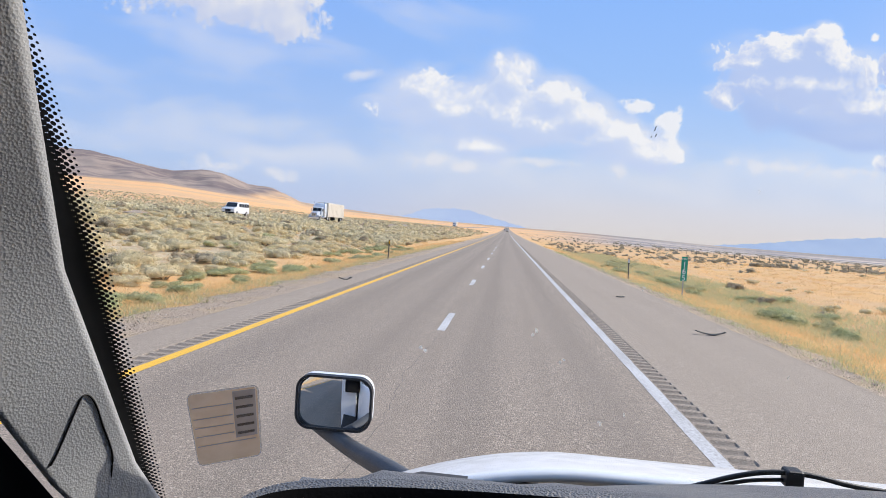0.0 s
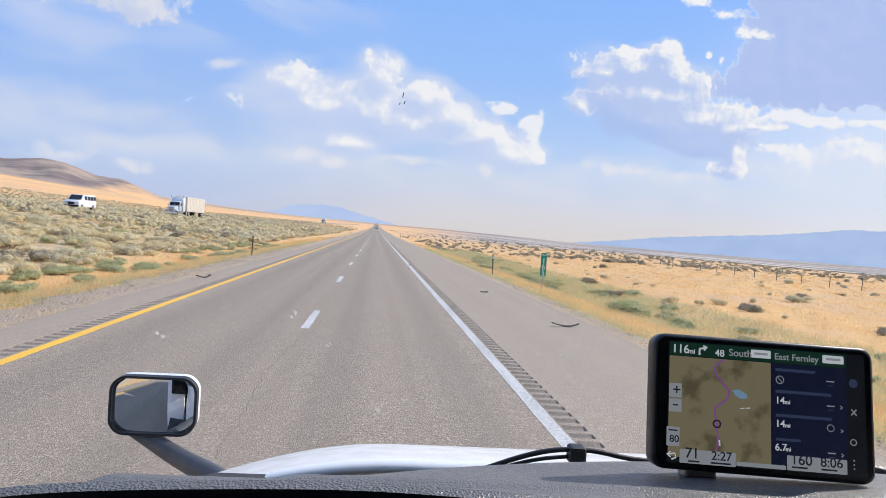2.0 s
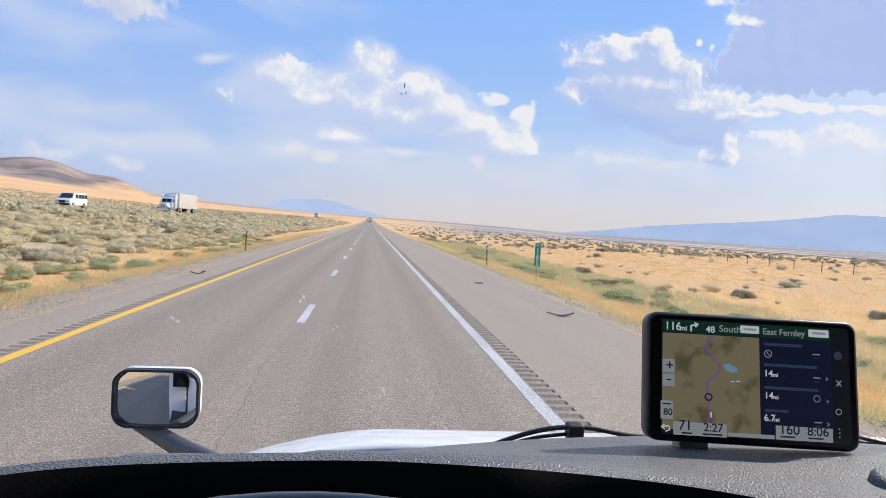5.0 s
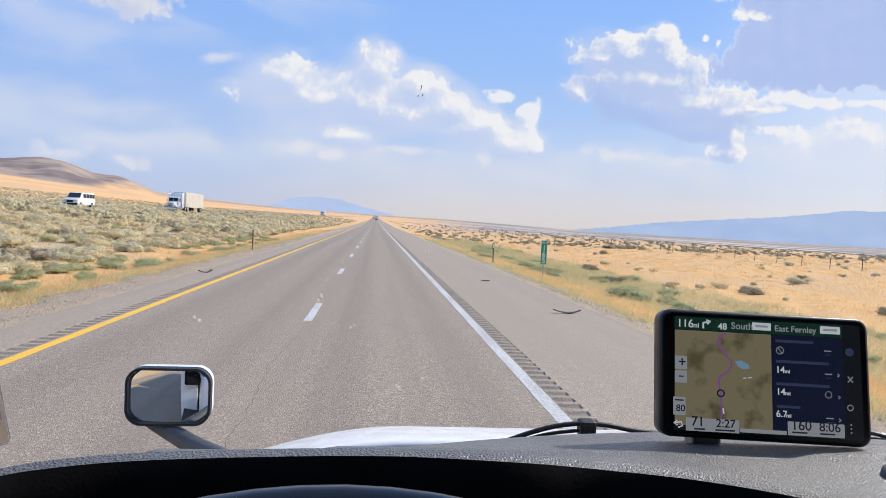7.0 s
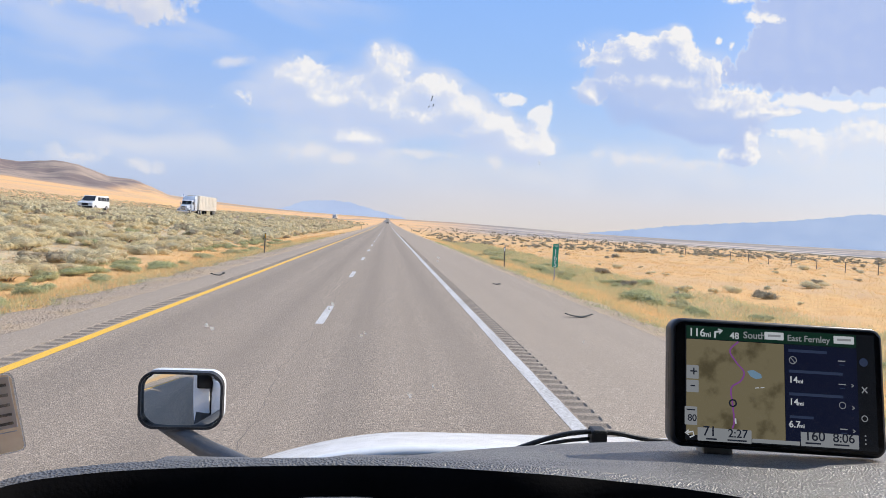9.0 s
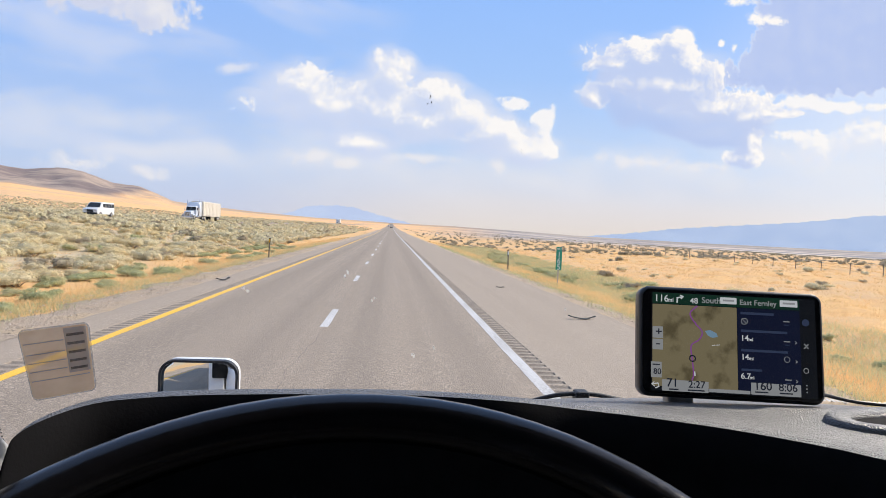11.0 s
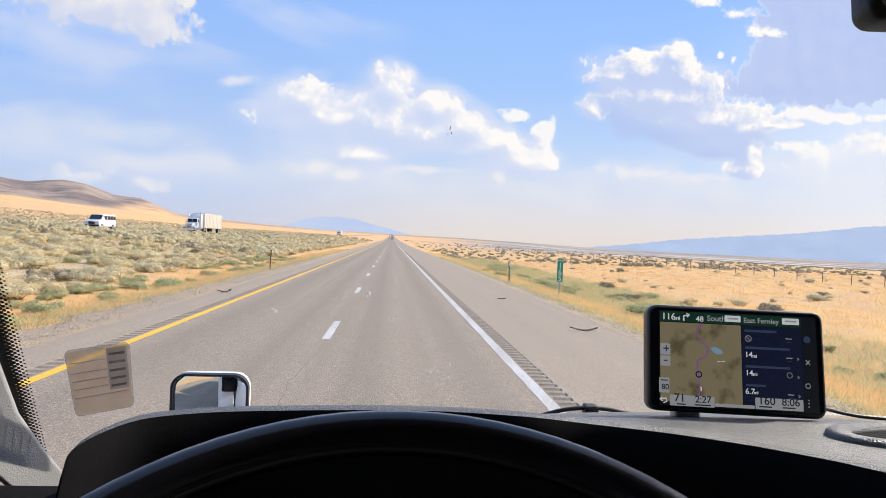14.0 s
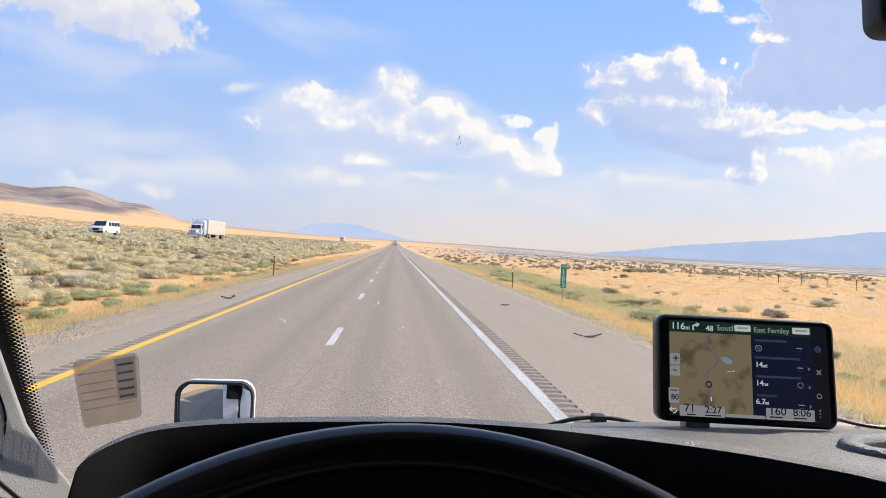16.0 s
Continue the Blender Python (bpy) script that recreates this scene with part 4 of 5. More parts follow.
def surface(us, vs, fn):
    bm = bmesh.new()
    rows = [[bm.verts.new(fn(u, v)) for u in us] for v in vs]
    for a, b in zip(rows, rows[1:]):
        for i in range(len(us) - 1):
            bm.faces.new((a[i], a[i + 1], b[i + 1], b[i]))
    return bm


def thicken(bm, t):
    bm.normal_update()
    bmesh.ops.solidify(bm, geom=list(bm.faces), thickness=t)
    return bm


# hood
def hood_point(s, y):
    """s runs across the hood from side to side, y along it."""
    hw = 0.80 - 0.02 * max(0, y - 1.0)
    top = 1.915 - 0.12 * (y - 0.88) - 0.28 * (y - 0.88) ** 2
    if y > 2.1:
        top -= 0.5 * (y - 2.1) ** 2
    dx = s * hw
    a = abs(s)
    drop = 0.55 * max(0, abs(dx) - 0.35) ** 1.8
    x = dx
    if a > 0.93:
        k = (a - 0.93) / 0.37
        x = math.copysign(hw * (0.93 + 0.10 * math.sin(min(1, k * 1.6) * math.pi / 2)), s)
        drop = 0.55 * max(0, 0.93 * hw - 0.35) ** 1.8 + 0.62 * k ** 1.3
    return (TX + x, y, top - drop)


ss = np.linspace(-1.3, 1.3, 61)
hood = surface(ss, np.linspace(0.93, 2.75, 40), hood_point)
hood = tpart("hood", thicken(hood, -0.01), M_BODY, "long white hood with soft shoulders", True)
grille = bmesh.new()
box(grille, TX - 0.62, TX + 0.62, 2.66, 2.78, 0.55, 0.95, 0.03)
tpart("bumper", grille, M_BODY)
for side in (-1, 1):
    w = bmesh.new()
    bmesh.ops.create_cone(w, cap_ends=True, segments=32, radius1=0.5, radius2=0.5, depth=0.3, matrix=pose(TX + side * 0.72, 1.95, 0.5, 0, 90, 0))
    tyre = tpart("front_wheel", w, M_RUBBER, "", True)
    w = bmesh.new()
    bmesh.ops.create_cone(w, cap_ends=True, segments=24, radius1=0.28, radius2=0.24, depth=0.05, matrix=pose(TX + side * 0.885, 1.95, 0.5, 0, 90 * side, 0))
    tpart("rim", w, M_STEEL, "", False, tyre)

# cowl between hood and glass
cowl = surface(np.linspace(-0.42, 1.42, 24), (0, 0.5, 1.0), lambda x, v: (x, (glass_y(x, 1.93) + 0.02) * (1 - v) + 0.96 * v, 1.925 - 0.045 * v - 0.42 * max(0, abs(x - TX) - 0.62)))
tpart("cowl", thicken(cowl, -0.008), M_BLACK, "black plastic cowl under the glass", True)

# windshield
pane = surface(np.linspace(-0.30, 1.30, 30), np.linspace(1.93, 2.62, 12), lambda x, z: (x, glass_y(x, z), z))
glass = tpart("windshield", pane, M_GLASS, "curved clear windshield with bug spots", True)
glass.visible_shadow = False


def on_glass(x, z, off):
    """A place just inside (negative) or outside the glass."""
    return Vector((x, glass_y(x, z) + off, z))


M_FRIT = speckled("black_frit", (0.008, 0.008, 0.009), (0.012, 0.012, 0.013), 10.0, 0.6)
M_SPLAT = film("dried_bug_spot", (0.85, 0.83, 0.78), (0.92, 0.90, 0.86), 0.35)


def frit_shift(z):
    """The border drifts outwards towards the foot of the glass."""
    return 0.055 * max(0.0, 2.22 - z)


for side in (-1, 1):
    band = surface((0.0, 1.0), np.linspace(1.94, 2.62, 20), lambda u, z: on_glass(TX + side * (0.765 + 0.016 * u + frit_shift(z)), z, -0.004))
    tpart("frit_band", band, M_FRIT, "black ceramic border of the glass")
    dots = bmesh.new()
    for row in range(5):
        r = (0.0021, 0.0018, 0.0015, 0.0012, 0.0008)[row]
        for k in range(185):
            z = 1.95 + 0.0036 * k + (0.0018 if row % 2 else 0.0)
            c = on_glass(TX + side * (0.7645 - 0.0021 * row + frit_shift(z)), z, -0.004)
            tx = Vector((1, -0.92 * (c.x - TX), 0)).normalized()
            tz = Vector((0, -0.6, 1)).normalized()
            dots.faces.new([dots.verts.new(c + r * (math.cos(a) * tx + math.sin(a) * tz)) for a in np.arange(8) * math.tau / 8])
    tpart("frit_dots", dots, M_FRIT, "fading rows of black dots")
g = random.Random(4)
for x, z, r in ((0.031, 2.162, 0.0024), (0.06, 2.132, 0.0022), (0.112, 2.060, 0.0032), (-0.066, 2.143, 0.0028), (0.127, 2.209, 0.0014), (0.135, 2.068, 0.0018), (0.30, 2.12, 0.0012), (0.21, 2.30, 0.001)):
    bm = bmesh.new()
    for q in range(4):
        c = on_glass(x + g.uniform(-r, r), z + g.uniform(-1.6 * r, 1.6 * r), 0.003)
        vs = []
        for a in np.arange(9) * math.tau / 9:
            rr = r * g.uniform(0.25, 0.75)
            vs.append(bm.verts.new(c + rr * Vector((math.cos(a), -0.6 * math.sin(a), math.sin(a)))))
        bm.faces.new(vs)
    tpart("bug_spot", bm, M_SPLAT, "pale dried bug spot", parent=glass)
bm = bmesh.new()
for x, z, l in ((0.108, 2.338, 0.0035), (0.1095, 2.334, 0.002), (0.106, 2.333, 0.0014)):
    a, b = on_glass(x, z, 0.003), on_glass(x + 0.0006, z + l, 0.003)
    w = Vector((0.0003, 0, 0))
    bm.faces.new([bm.verts.new(q) for q in (a - w, a + w, b + w, b - w)])
tpart("bug_spot", bm, M_BLACK, "small dark streaks", parent=glass)

# cab shell: unseen roof, liner, rear wall and floor added to shade the inside
shell = bmesh.new()
box(shell, TX - 1.08, TX + 1.08, -1.0, 0.28, 2.78, 2.86, 0.03)
tpart("roof", shell, M_BODY, "unseen white cab roof, added for shade")
liner = surface(np.linspace(-0.52, 1.52, 14), np.linspace(-0.95, 0.30, 8), lambda x, y: (x, y, 2.74 - 0.10 * max(0, y + 0.05)))
tpart("headliner", thicken(liner, 0.02), M_LINER, "unseen grey fabric headliner, added for shade")
header = surface(np.linspace(-0.34, 1.34, 20), (0, 1), lambda x, v: (x, (glass_y(x, 2.60) - 0.01) * (1 - v) + 0.26 * v, 2.60 + 0.12 * v))
tpart("windshield_header", thicken(header, 0.02), M_LINER, "", True)
tpart("rear_wall", box_mesh(TX - 1.05, TX + 1.05, -1.02, -0.96, 1.0, 2.8), M_LINER)
tpart("cab_floor", box_mesh(TX - 1.05, TX + 1.05, -1.0, 0.9, 1.0, 1.06), M_BLACK)
for side in (-1, 1):
    x0, x1 = sorted((TX + side * 1.04, TX + side * 1.10))
    door = tpart("door", box_mesh(x0, x1, -0.85, 0.30, 0.75, 1.92, bevel=0.015), M_BODY, "white cab door")
    xa, xb = sorted((TX + side * 1.10, TX + side * 1.125))
    tpart("door_handle", box_mesh(xa, xb, -0.78, -0.56, 1.62, 1.68, bevel=0.008), M_BLACK, "", False, door)
    xa, xb = sorted((TX + side * 1.10, TX + side * 1.103))
    for k in range(4):
        tpart("door_marking", box_mesh(xa, xb, -0.30 - 0.09 * k, -0.24 - 0.09 * k, 1.50, 1.60), M_BLACK, "dark unit number bar", False, door)
    pane2 = tpart("door_window", box_mesh(TX + side * 1.088 - 0.003, TX + side * 1.088 + 0.003, -0.85, 0.25, 1.92, 2.58), M_SIDEGLASS, "clear door window")
    pane2.visible_shadow = False
    tpart("door_pillar", box_mesh(x0, x1, -1.0, -0.85, 0.75, 2.8), M_BODY)
    tpart("window_header", box_mesh(x0, x1, -0.85, 0.25, 2.58, 2.8), M_BODY)
side_arm = tpart("mirror_arm", tube([(TX - 1.08, 0.22, 1.86), (TX - 1.24, 0.24, 1.90), (TX - 1.36, 0.20, 1.93)], 0.028, 10), M_BLACK, "black bracket of the door mirror", True)
tpart("mirror_housing", box_mesh(TX - 1.52, TX - 1.24, 0.12, 0.24, 1.86, 2.42, bevel=0.03), M_BLACK, "tall black door mirror housing", False, side_arm)
sleeper = box_mesh(TX - 1.12, TX + 1.12, -3.2, -1.03, 0.9, 3.7, bevel=0.08)
tpart("sleeper", sleeper, M_BODY, "white sleeper body behind the cab")
# trailer added behind the view so that the truck casts a bigger shadow
trailer = box_mesh(TX - 1.28, TX + 1.28, -17.5, -4.0, 1.15, 4.05, bevel=0.03)
tpart("trailer_box", trailer, M_BODY, "long white trailer box, added to enlarge the shadow")
for yy in (-4.6, -3.4, -15.0, -16.2):
    for side in (-1, 1):
        w = bmesh.new()
        bmesh.ops.create_cone(w, cap_ends=True, segments=28, radius1=0.5, radius2=0.5, depth=0.55, matrix=pose(TX + side * 0.93, yy, 0.5, 0, 90, 0))
        tpart("rear_wheel", w, M_RUBBER, "", True)


# grey pillar trim beside the driver, with its moulded seam
def trim_point(u, z):
    x = -0.277 - 0.16 * u - 0.05 * u * (z - 2.1) + 0.35 * max(0.0, 2.045 - z) + min(0.05, 0.22 * max(0.0, z - 2.21))
    y = glass_y(-0.272, z) - 0.012 - 0.36 * u
    return (x, y, z)


def trim_end(z):
    return 0.155 + 0.45 * (z - 2.05)


pillar = surface(np.linspace(0, 1, 16), np.linspace(1.90, 2.64, 20), lambda u, z: trim_point(u * trim_end(z), z))
pillar = tpart("pillar_trim", thicken(pillar, 0.006), M_TRIM, "grey grained windshield pillar trim", True)
seam_line = [Vector(trim_point(u, z)) + Vector((0.0062, -0.0027, 0)) for u, z in ((0.150, 2.074), (0.125, 2.085), (0.065, 2.115), (0.05, 2.121), (0.04, 2.120), (0.035, 2.1115), (0.037, 2.095), (0.04, 2.07), (0.06, 2.05), (0.10, 2.03))]
tpart("trim_seam", tube(spline(seam_line, 6), 0.0007, 6), M_RUBBER, "dark moulded seam", True, pillar)
# one sheet for the black seal and the door beyond, whose shade is coloured in
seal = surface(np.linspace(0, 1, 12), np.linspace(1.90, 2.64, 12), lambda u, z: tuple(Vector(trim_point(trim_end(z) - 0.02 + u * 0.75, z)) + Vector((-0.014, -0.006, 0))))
tpart("door_seal", seal, M_FACE, "black door seal, with the unlit door beyond put into its colour", True)
pillar2 = surface(np.linspace(0, 1, 10), np.linspace(1.90, 2.64, 12), lambda u, z: (2 * TX - trim_point(u, z)[0], trim_point(u, z)[1], z))
tpart("pillar_trim", thicken(pillar2, -0.006), M_TRIM, "", True)
post = surface((0, 1), (0.75, 1.95, 2.64), lambda u, z: (-0.33 - 0.24 * u, 0.40 - 0.12 * u - 0.4 * max(0, z - 2.0), z))
tpart("outer_pillar", thicken(post, -0.03), M_BODY)

# dashboard: lip curve, top running forward to the glass, dark face falling to the driver
LIP = spline(((-0.178, 0.352, 1.93), (-0.178, 0.355, 2.0), (-0.177, 0.360, 2.048), (-0.172, 0.372, 2.064), (-0.152, 0.418, 2.069), (-0.115, 0.440, 2.0705), (-0.05, 0.455, 2.071), (0.08, 0.464, 2.072), (0.18, 0.464, 2.069), (0.25, 0.476, 2.060), (0.33, 0.474, 2.053), (0.397, 0.451, 2.050), (0.453, 0.414, 2.049), (0.50, 0.376, 2.048), (0.70, 0.27, 2.042), (1.0, 0.20, 2.035), (1.42, 0.16, 2.03)), 5)


def dash_rows():
    rows = []
    for p in LIP:
        binn = max(0.0, min(1.0, (0.36 - p.x) / 0.12))
        far = max(glass_y(p.x, 1.99) - 0.015 if p.x > -0.3 else 0.42, p.y + 0.16)
        cy = max(0.565 - 0.02 * binn, p.y + 0.06)
        cz = 2.040 + (0.0055 if p.x > 0.03 else 0.001) * binn if p.x > -0.14 else p.z - 0.030
        cz = min(cz, 2.014 + 0.5 * max(0.0, p.x + 0.15))
        prof = [(p.y - 0.10, 1.55), (p.y - 0.03, 1.80), (p.y - 0.014, p.z - 0.035), (p.y - 0.006, p.z - 0.012), (p.y, p.z - 0.003), (p.y + 0.010, p.z - 0.001),
                (p.y * 0.55 + cy * 0.45, p.z * 0.5 + cz * 0.5 + 0.0005), (cy - 0.012, cz + 0.0006), (cy, cz), (cy + 0.02, cz - 0.005), (max(far - 0.06, cy + 0.06), 2.006), (max(far - 0.02, cy + 0.09), 1.978), (max(far, cy + 0.11), 1.965), (max(far, cy + 0.11) + 0.004, 1.93)]
        rows.append([(p.x, yy, zz) for yy, zz in prof])
    return rows


def dash_sheet(first, last):
    bm = bmesh.new()
    grid = [[bm.verts.new(c) for c in row[first:last]] for row in dash_rows()]
    for a, b in zip(grid, grid[1:]):
        for i in range(len(a) - 1):
            bm.faces.new((a[i], b[i], b[i + 1], a[i + 1]))
    bmesh.ops.recalc_face_normals(bm, faces=bm.faces)
    return bm


dash = tpart("dashboard", dash_sheet(4, 14), M_DASH, "black grained dashboard top", True)
tpart("dash_face", dash_sheet(0, 5), M_FACE, "matt black face of the instrument hood, shade put into its colour", True, dash)
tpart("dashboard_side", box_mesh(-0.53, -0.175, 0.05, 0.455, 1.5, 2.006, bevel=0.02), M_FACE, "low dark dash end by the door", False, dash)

# oval vent on the dash top
VENT = (0.618, 0.497)


def oval(a, b, z):
    return [(VENT[0] + a * math.cos(t), VENT[1] + b * math.sin(t), z) for t in np.arange(48) * math.tau / 48]


vb = bmesh.new()
hoops = [[vb.verts.new(c) for c in oval(*q)] for q in ((0.114, 0.052, 2.030), (0.112, 0.050, 2.046), (0.108, 0.046, 2.0495), (0.088, 0.027, 2.048), (0.085, 0.024, 2.044), (0.082, 0.022, 2.030))]
for a, b in zip(hoops, hoops[1:]):
    for k in range(48):
        vb.faces.new((a[k], a[(k + 1) % 48], b[(k + 1) % 48], b[k]))
vb.faces.new(hoops[-1])
vent = tpart("dash_vent", vb, M_DASH, "oval raised vent surround on the dash top", True, dash)
# flat black sheet in place of the shade inside the vent
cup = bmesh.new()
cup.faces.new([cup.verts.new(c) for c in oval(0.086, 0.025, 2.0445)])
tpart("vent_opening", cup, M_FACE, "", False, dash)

# perforated defroster strip along the glass
strip = bmesh.new()
for k in range(150):
    x = 0.46 + 0.006 * k
    y = glass_y(x, 1.99) - 0.065
    strip.faces.new([strip.verts.new((x + dx * 0.0036, y + dy, 2.0085 + (0.002 if dy > 0 else 0.0))) for dx, dy in ((-0.5, -0.004), (0.5, -0.004), (0.5, 0.004), (-0.5, 0.004))])
tpart("defroster_grille", strip, M_TRIM, "row of small pale slots", False, dash)

# steering wheel
WC, TILT = Vector((0.0635, 0.108, 1.9916)), 0.433
wu = Vector((math.cos(-0.029), math.sin(-0.029), 0))
wv = Vector((0.029 * math.cos(TILT), math.cos(TILT), math.sin(TILT)))
wn = wu.cross(wv)
steer = tpart("steering_wheel", tube([WC + 0.235 * (math.cos(a) * wu + math.sin(a) * wv) for a in np.arange(72) * math.tau / 72], 0.0155, 14, True), M_WHEEL, "large black leather steering wheel", True)
hub = bmesh.new()
bmesh.ops.create_uvsphere(hub, u_segments=24, v_segments=12, radius=1.0)
for v in hub.verts:
    v.co = WC - 0.05 * wn + 0.095 * v.co.x * wu + 0.08 * v.co.y * wv + 0.03 * v.co.z * wn
tpart("hub", hub, M_BLACK, "", True, steer)
for a in (math.pi, 0, -math.pi / 2):
    d = math.cos(a) * wu + math.sin(a) * wv
    tpart("spoke", tube([WC - 0.045 * wn + 0.07 * d, WC - 0.03 * wn + 0.15 * d, WC + 0.232 * d], 0.014, 8), M_BLACK, "", True, steer)
tpart("steering_column", tube([WC - 0.06 * wn, WC - 0.35 * wn + Vector((0, 0.10, 0))], 0.045, 14), M_BLACK, "", True)

# wiper
arm = tpart("wiper", tube(spline(((0.235, 0.812, 1.957), (0.294, 0.813, 1.978), (0.336, 0.813, 1.987), (0.38, 0.813, 1.987), (0.443, 0.813, 1.978), (0.58, 0.82, 1.972), (0.744, 0.82, 1.974), (0.90, 0.815, 1.965)), 6), 0.0032, 7), M_BLACK, "thin black wiper at the base of the glass", True)
tpart("wiper_link", tube(spline(((0.25, 0.815, 1.957), (0.308, 0.815, 1.973), (0.352, 0.815, 1.979)), 5), 0.0024, 6), M_BLACK, "", True, arm)
tpart("wiper_clip", box_mesh(0.348, 0.368, 0.802, 0.824, 1.972, 1.993, bevel=0.003), M_BLACK, "", False, arm)

# hood mirror on its arm
MC = Vector((-0.463, 1.85, 1.722))
mnorm = Vector((0.034, -0.996, -0.014)).normalized()
mx = mnorm.cross(Vector((0, 0, 1))).normalized() * -1
if mx.x < 0:
    mx = -mx
mz = mx.cross(-mnorm).normalized()
if mz.z < 0:
    mz = -mz


def mirror_frame(bm):
    for v in bm.verts:
        c = v.co.copy()
        v.co = MC + 0.94 * (c.x * mx - c.y * mnorm + c.z * mz)
    bmesh.ops.recalc_face_normals(bm, faces=bm.faces)
    return bm


shellm = slab(rounded(0.236, 0.168, 0.046, 8), 0.016, 0.06, 0.012)
mirror = tpart("hood_mirror", mirror_frame(shellm), M_BODY, "rounded hood mirror with a pale back and black rim", True)
rimm = bmesh.new()
o, i = rounded(0.238, 0.17, 0.046, 8), rounded(0.224, 0.156, 0.040, 8)
loops = [[rimm.verts.new((x, yy, z)) for x, z in pts_] for pts_, yy in ((o, 0.02), (o, -0.006), (i, -0.006), (i, 0.012))]
for a, b in zip(loops, loops[1:]):
    for k in range(len(a)):
        rimm.faces.new((a[k], a[(k + 1) % len(a)], b[(k + 1) % len(a)], b[k]))
tpart("mirror_rim", mirror_frame(rimm), M_BLACK, "black rubber rim", False, mirror)
face = bmesh.new()
R = 0.75
cgrid = np.linspace(-1, 1, 25)
gr = [[face.verts.new((a * 0.1125 - 0.0150 * a ** 5 * b ** 6, -0.003 + (a * a * 0.1125 ** 2 + b * b * 0.0785 ** 2) / (2 * R), b * 0.0785 - 0.0150 * b ** 5 * a ** 6)) for a in cgrid] for b in cgrid]
for a, b in zip(gr, gr[1:]):
    for k in range(24):
        face.faces.new((a[k], a[k + 1], b[k + 1], b[k]))
tpart("mirror_glass", mirror_frame(face), M_MIRROR, "convex mirror glass", True, mirror)
tpart("mirror_arm", tube(spline(((-0.53, 1.885, 1.655), (-0.47, 1.875, 1.622), (-0.37, 1.77, 1.616), (-0.24, 1.60, 1.634), (-0.12, 1.45, 1.64)), 5), 0.022, 12, taper=0.028), M_ARM, "thick dark grey mirror arm", True, mirror)

# camera housing high on the glass
dc = thing("dash_camera", "black camera housing hanging high on the windshield", "camera", pose(0.540, 0.43, 2.482, -8, 0, -6))
part("housing", slab(rounded(0.14, 0.088, 0.014, 5), -0.012, 0.018, 0.004), M_BLACK, dc, "", True)
part("front_panel", slab(rounded(0.120, 0.070, 0.010, 5), -0.0135, -0.0125), plain("grey_gloss_panel", (0.16, 0.16, 0.17), 0.15), dc, "grey glossy face")
part("mount", box_mesh(-0.02, 0.02, -0.005, 0.03, 0.04, 0.12, bevel=0.004), M_BLACK, dc)

# translucent sticker on the glass
M_STICK = film("faded_sticker_film", (0.80, 0.50, 0.25), (0.88, 0.57, 0.30), 0.48)
M_STICK2 = film("faded_grey_film", (0.42, 0.41, 0.43), (0.48, 0.47, 0.49), 0.55)
M_STICK3 = film("grey_border_film", (0.20, 0.195, 0.20), (0.26, 0.25, 0.25), 0.50)
corners = [Vector(c) for c in ((-0.2360, 0, 2.1115), (-0.189, 0, 2.117), (-0.1965, 0, 2.0455), (-0.2408, 0, 2.0402))]


def stick_point(s, t, off):
    a = corners[0].lerp(corners[1], s)
    b = corners[3].lerp(corners[2], s)
    p = a.lerp(b, t)
    return on_glass(p.x, p.z, off)


def patch(s0, s1, t0, t1, off, th=0.0005):
    bm = bmesh.new()
    front = [bm.verts.new(stick_point(s, t, off)) for s, t in ((s0, t0), (s1, t0), (s1, t1), (s0, t1))]
    back = [bm.verts.new(v.co + Vector((0, th, 0))) for v in front]
    bm.faces.new(front)
    bm.faces.new(back[::-1])
    for k in range(4):
        bm.faces.new((front[k], back[k], back[(k + 1) % 4], front[(k + 1) % 4]))
    bmesh.ops.recalc_face_normals(bm, faces=bm.faces)
    return bm


def patch_round(off, inset, r=0.09):
    bm = bmesh.new()
    pts_ = [(0.5 + x, 0.5 + z) for x, z in rounded(1 - 2 * inset, 1 - 2 * inset, r, 5)]
    bm.faces.new([bm.verts.new(stick_point(s, t, off)) for s, t in pts_])
    return bm


sticker = thing("windshield_sticker", "faded striped flag sticker seen through the windshield", "sticker", Matrix.Translation(stick_point(0.5, 0.5, -0.005)))
bpy.context.view_layer.update()


def spart(name, bm, mat, label=""):
    ob = part(name, bm, mat, sticker, label)
    ob.matrix_parent_inverse = sticker.matrix_world.inverted()


spart("backing", patch_round(-0.0045, 0.0), M_STICK3, "grey border")
spart("stripe_field", patch_round(-0.0052, 0.022, 0.07), M_STICK, "brown striped field")
spart("canton", patch(0.63, 0.955, 0.045, 0.67, -0.0062), M_STICK2, "grey canton")
for t in (0.19, 0.34, 0.46, 0.58, 0.71):
    spart("stripe", patch(0.06, 0.61 if t < 0.7 else 0.93, t, t + 0.014, -0.0062), M_STICK2)
for t in (0.12, 0.24, 0.36, 0.48, 0.59):
    spart("canton_bar", patch(0.67, 0.92, t, t + 0.035, -0.0072), M_STICK3)


# ---- navigation unit on the dash ----
GW, GH = 0.211, 0.128
gright = Vector((0.2085, -0.0275, 0.0)).normalized()
gup = Vector((0.0075, 0.0235, 0.124))
gup = (gup - gup.dot(gright) * gright).normalized()
gback = gup.cross(gright) * -1
gm = Matrix((gright, gback, gup)).transposed().to_4x4()
if gm.determinant() < 0:
    gback = -gback
    gm = Matrix((gright, gback, gup)).transposed().to_4x4()
gm.translation = Vector((0.477, 0.633, 2.095))
nav = thing("navigation_unit", "black navigation unit showing a map, standing on the dash", "navigator", gm)
sgn = 1 if gback.y > 0 else -1      # +y of the unit points away from the driver


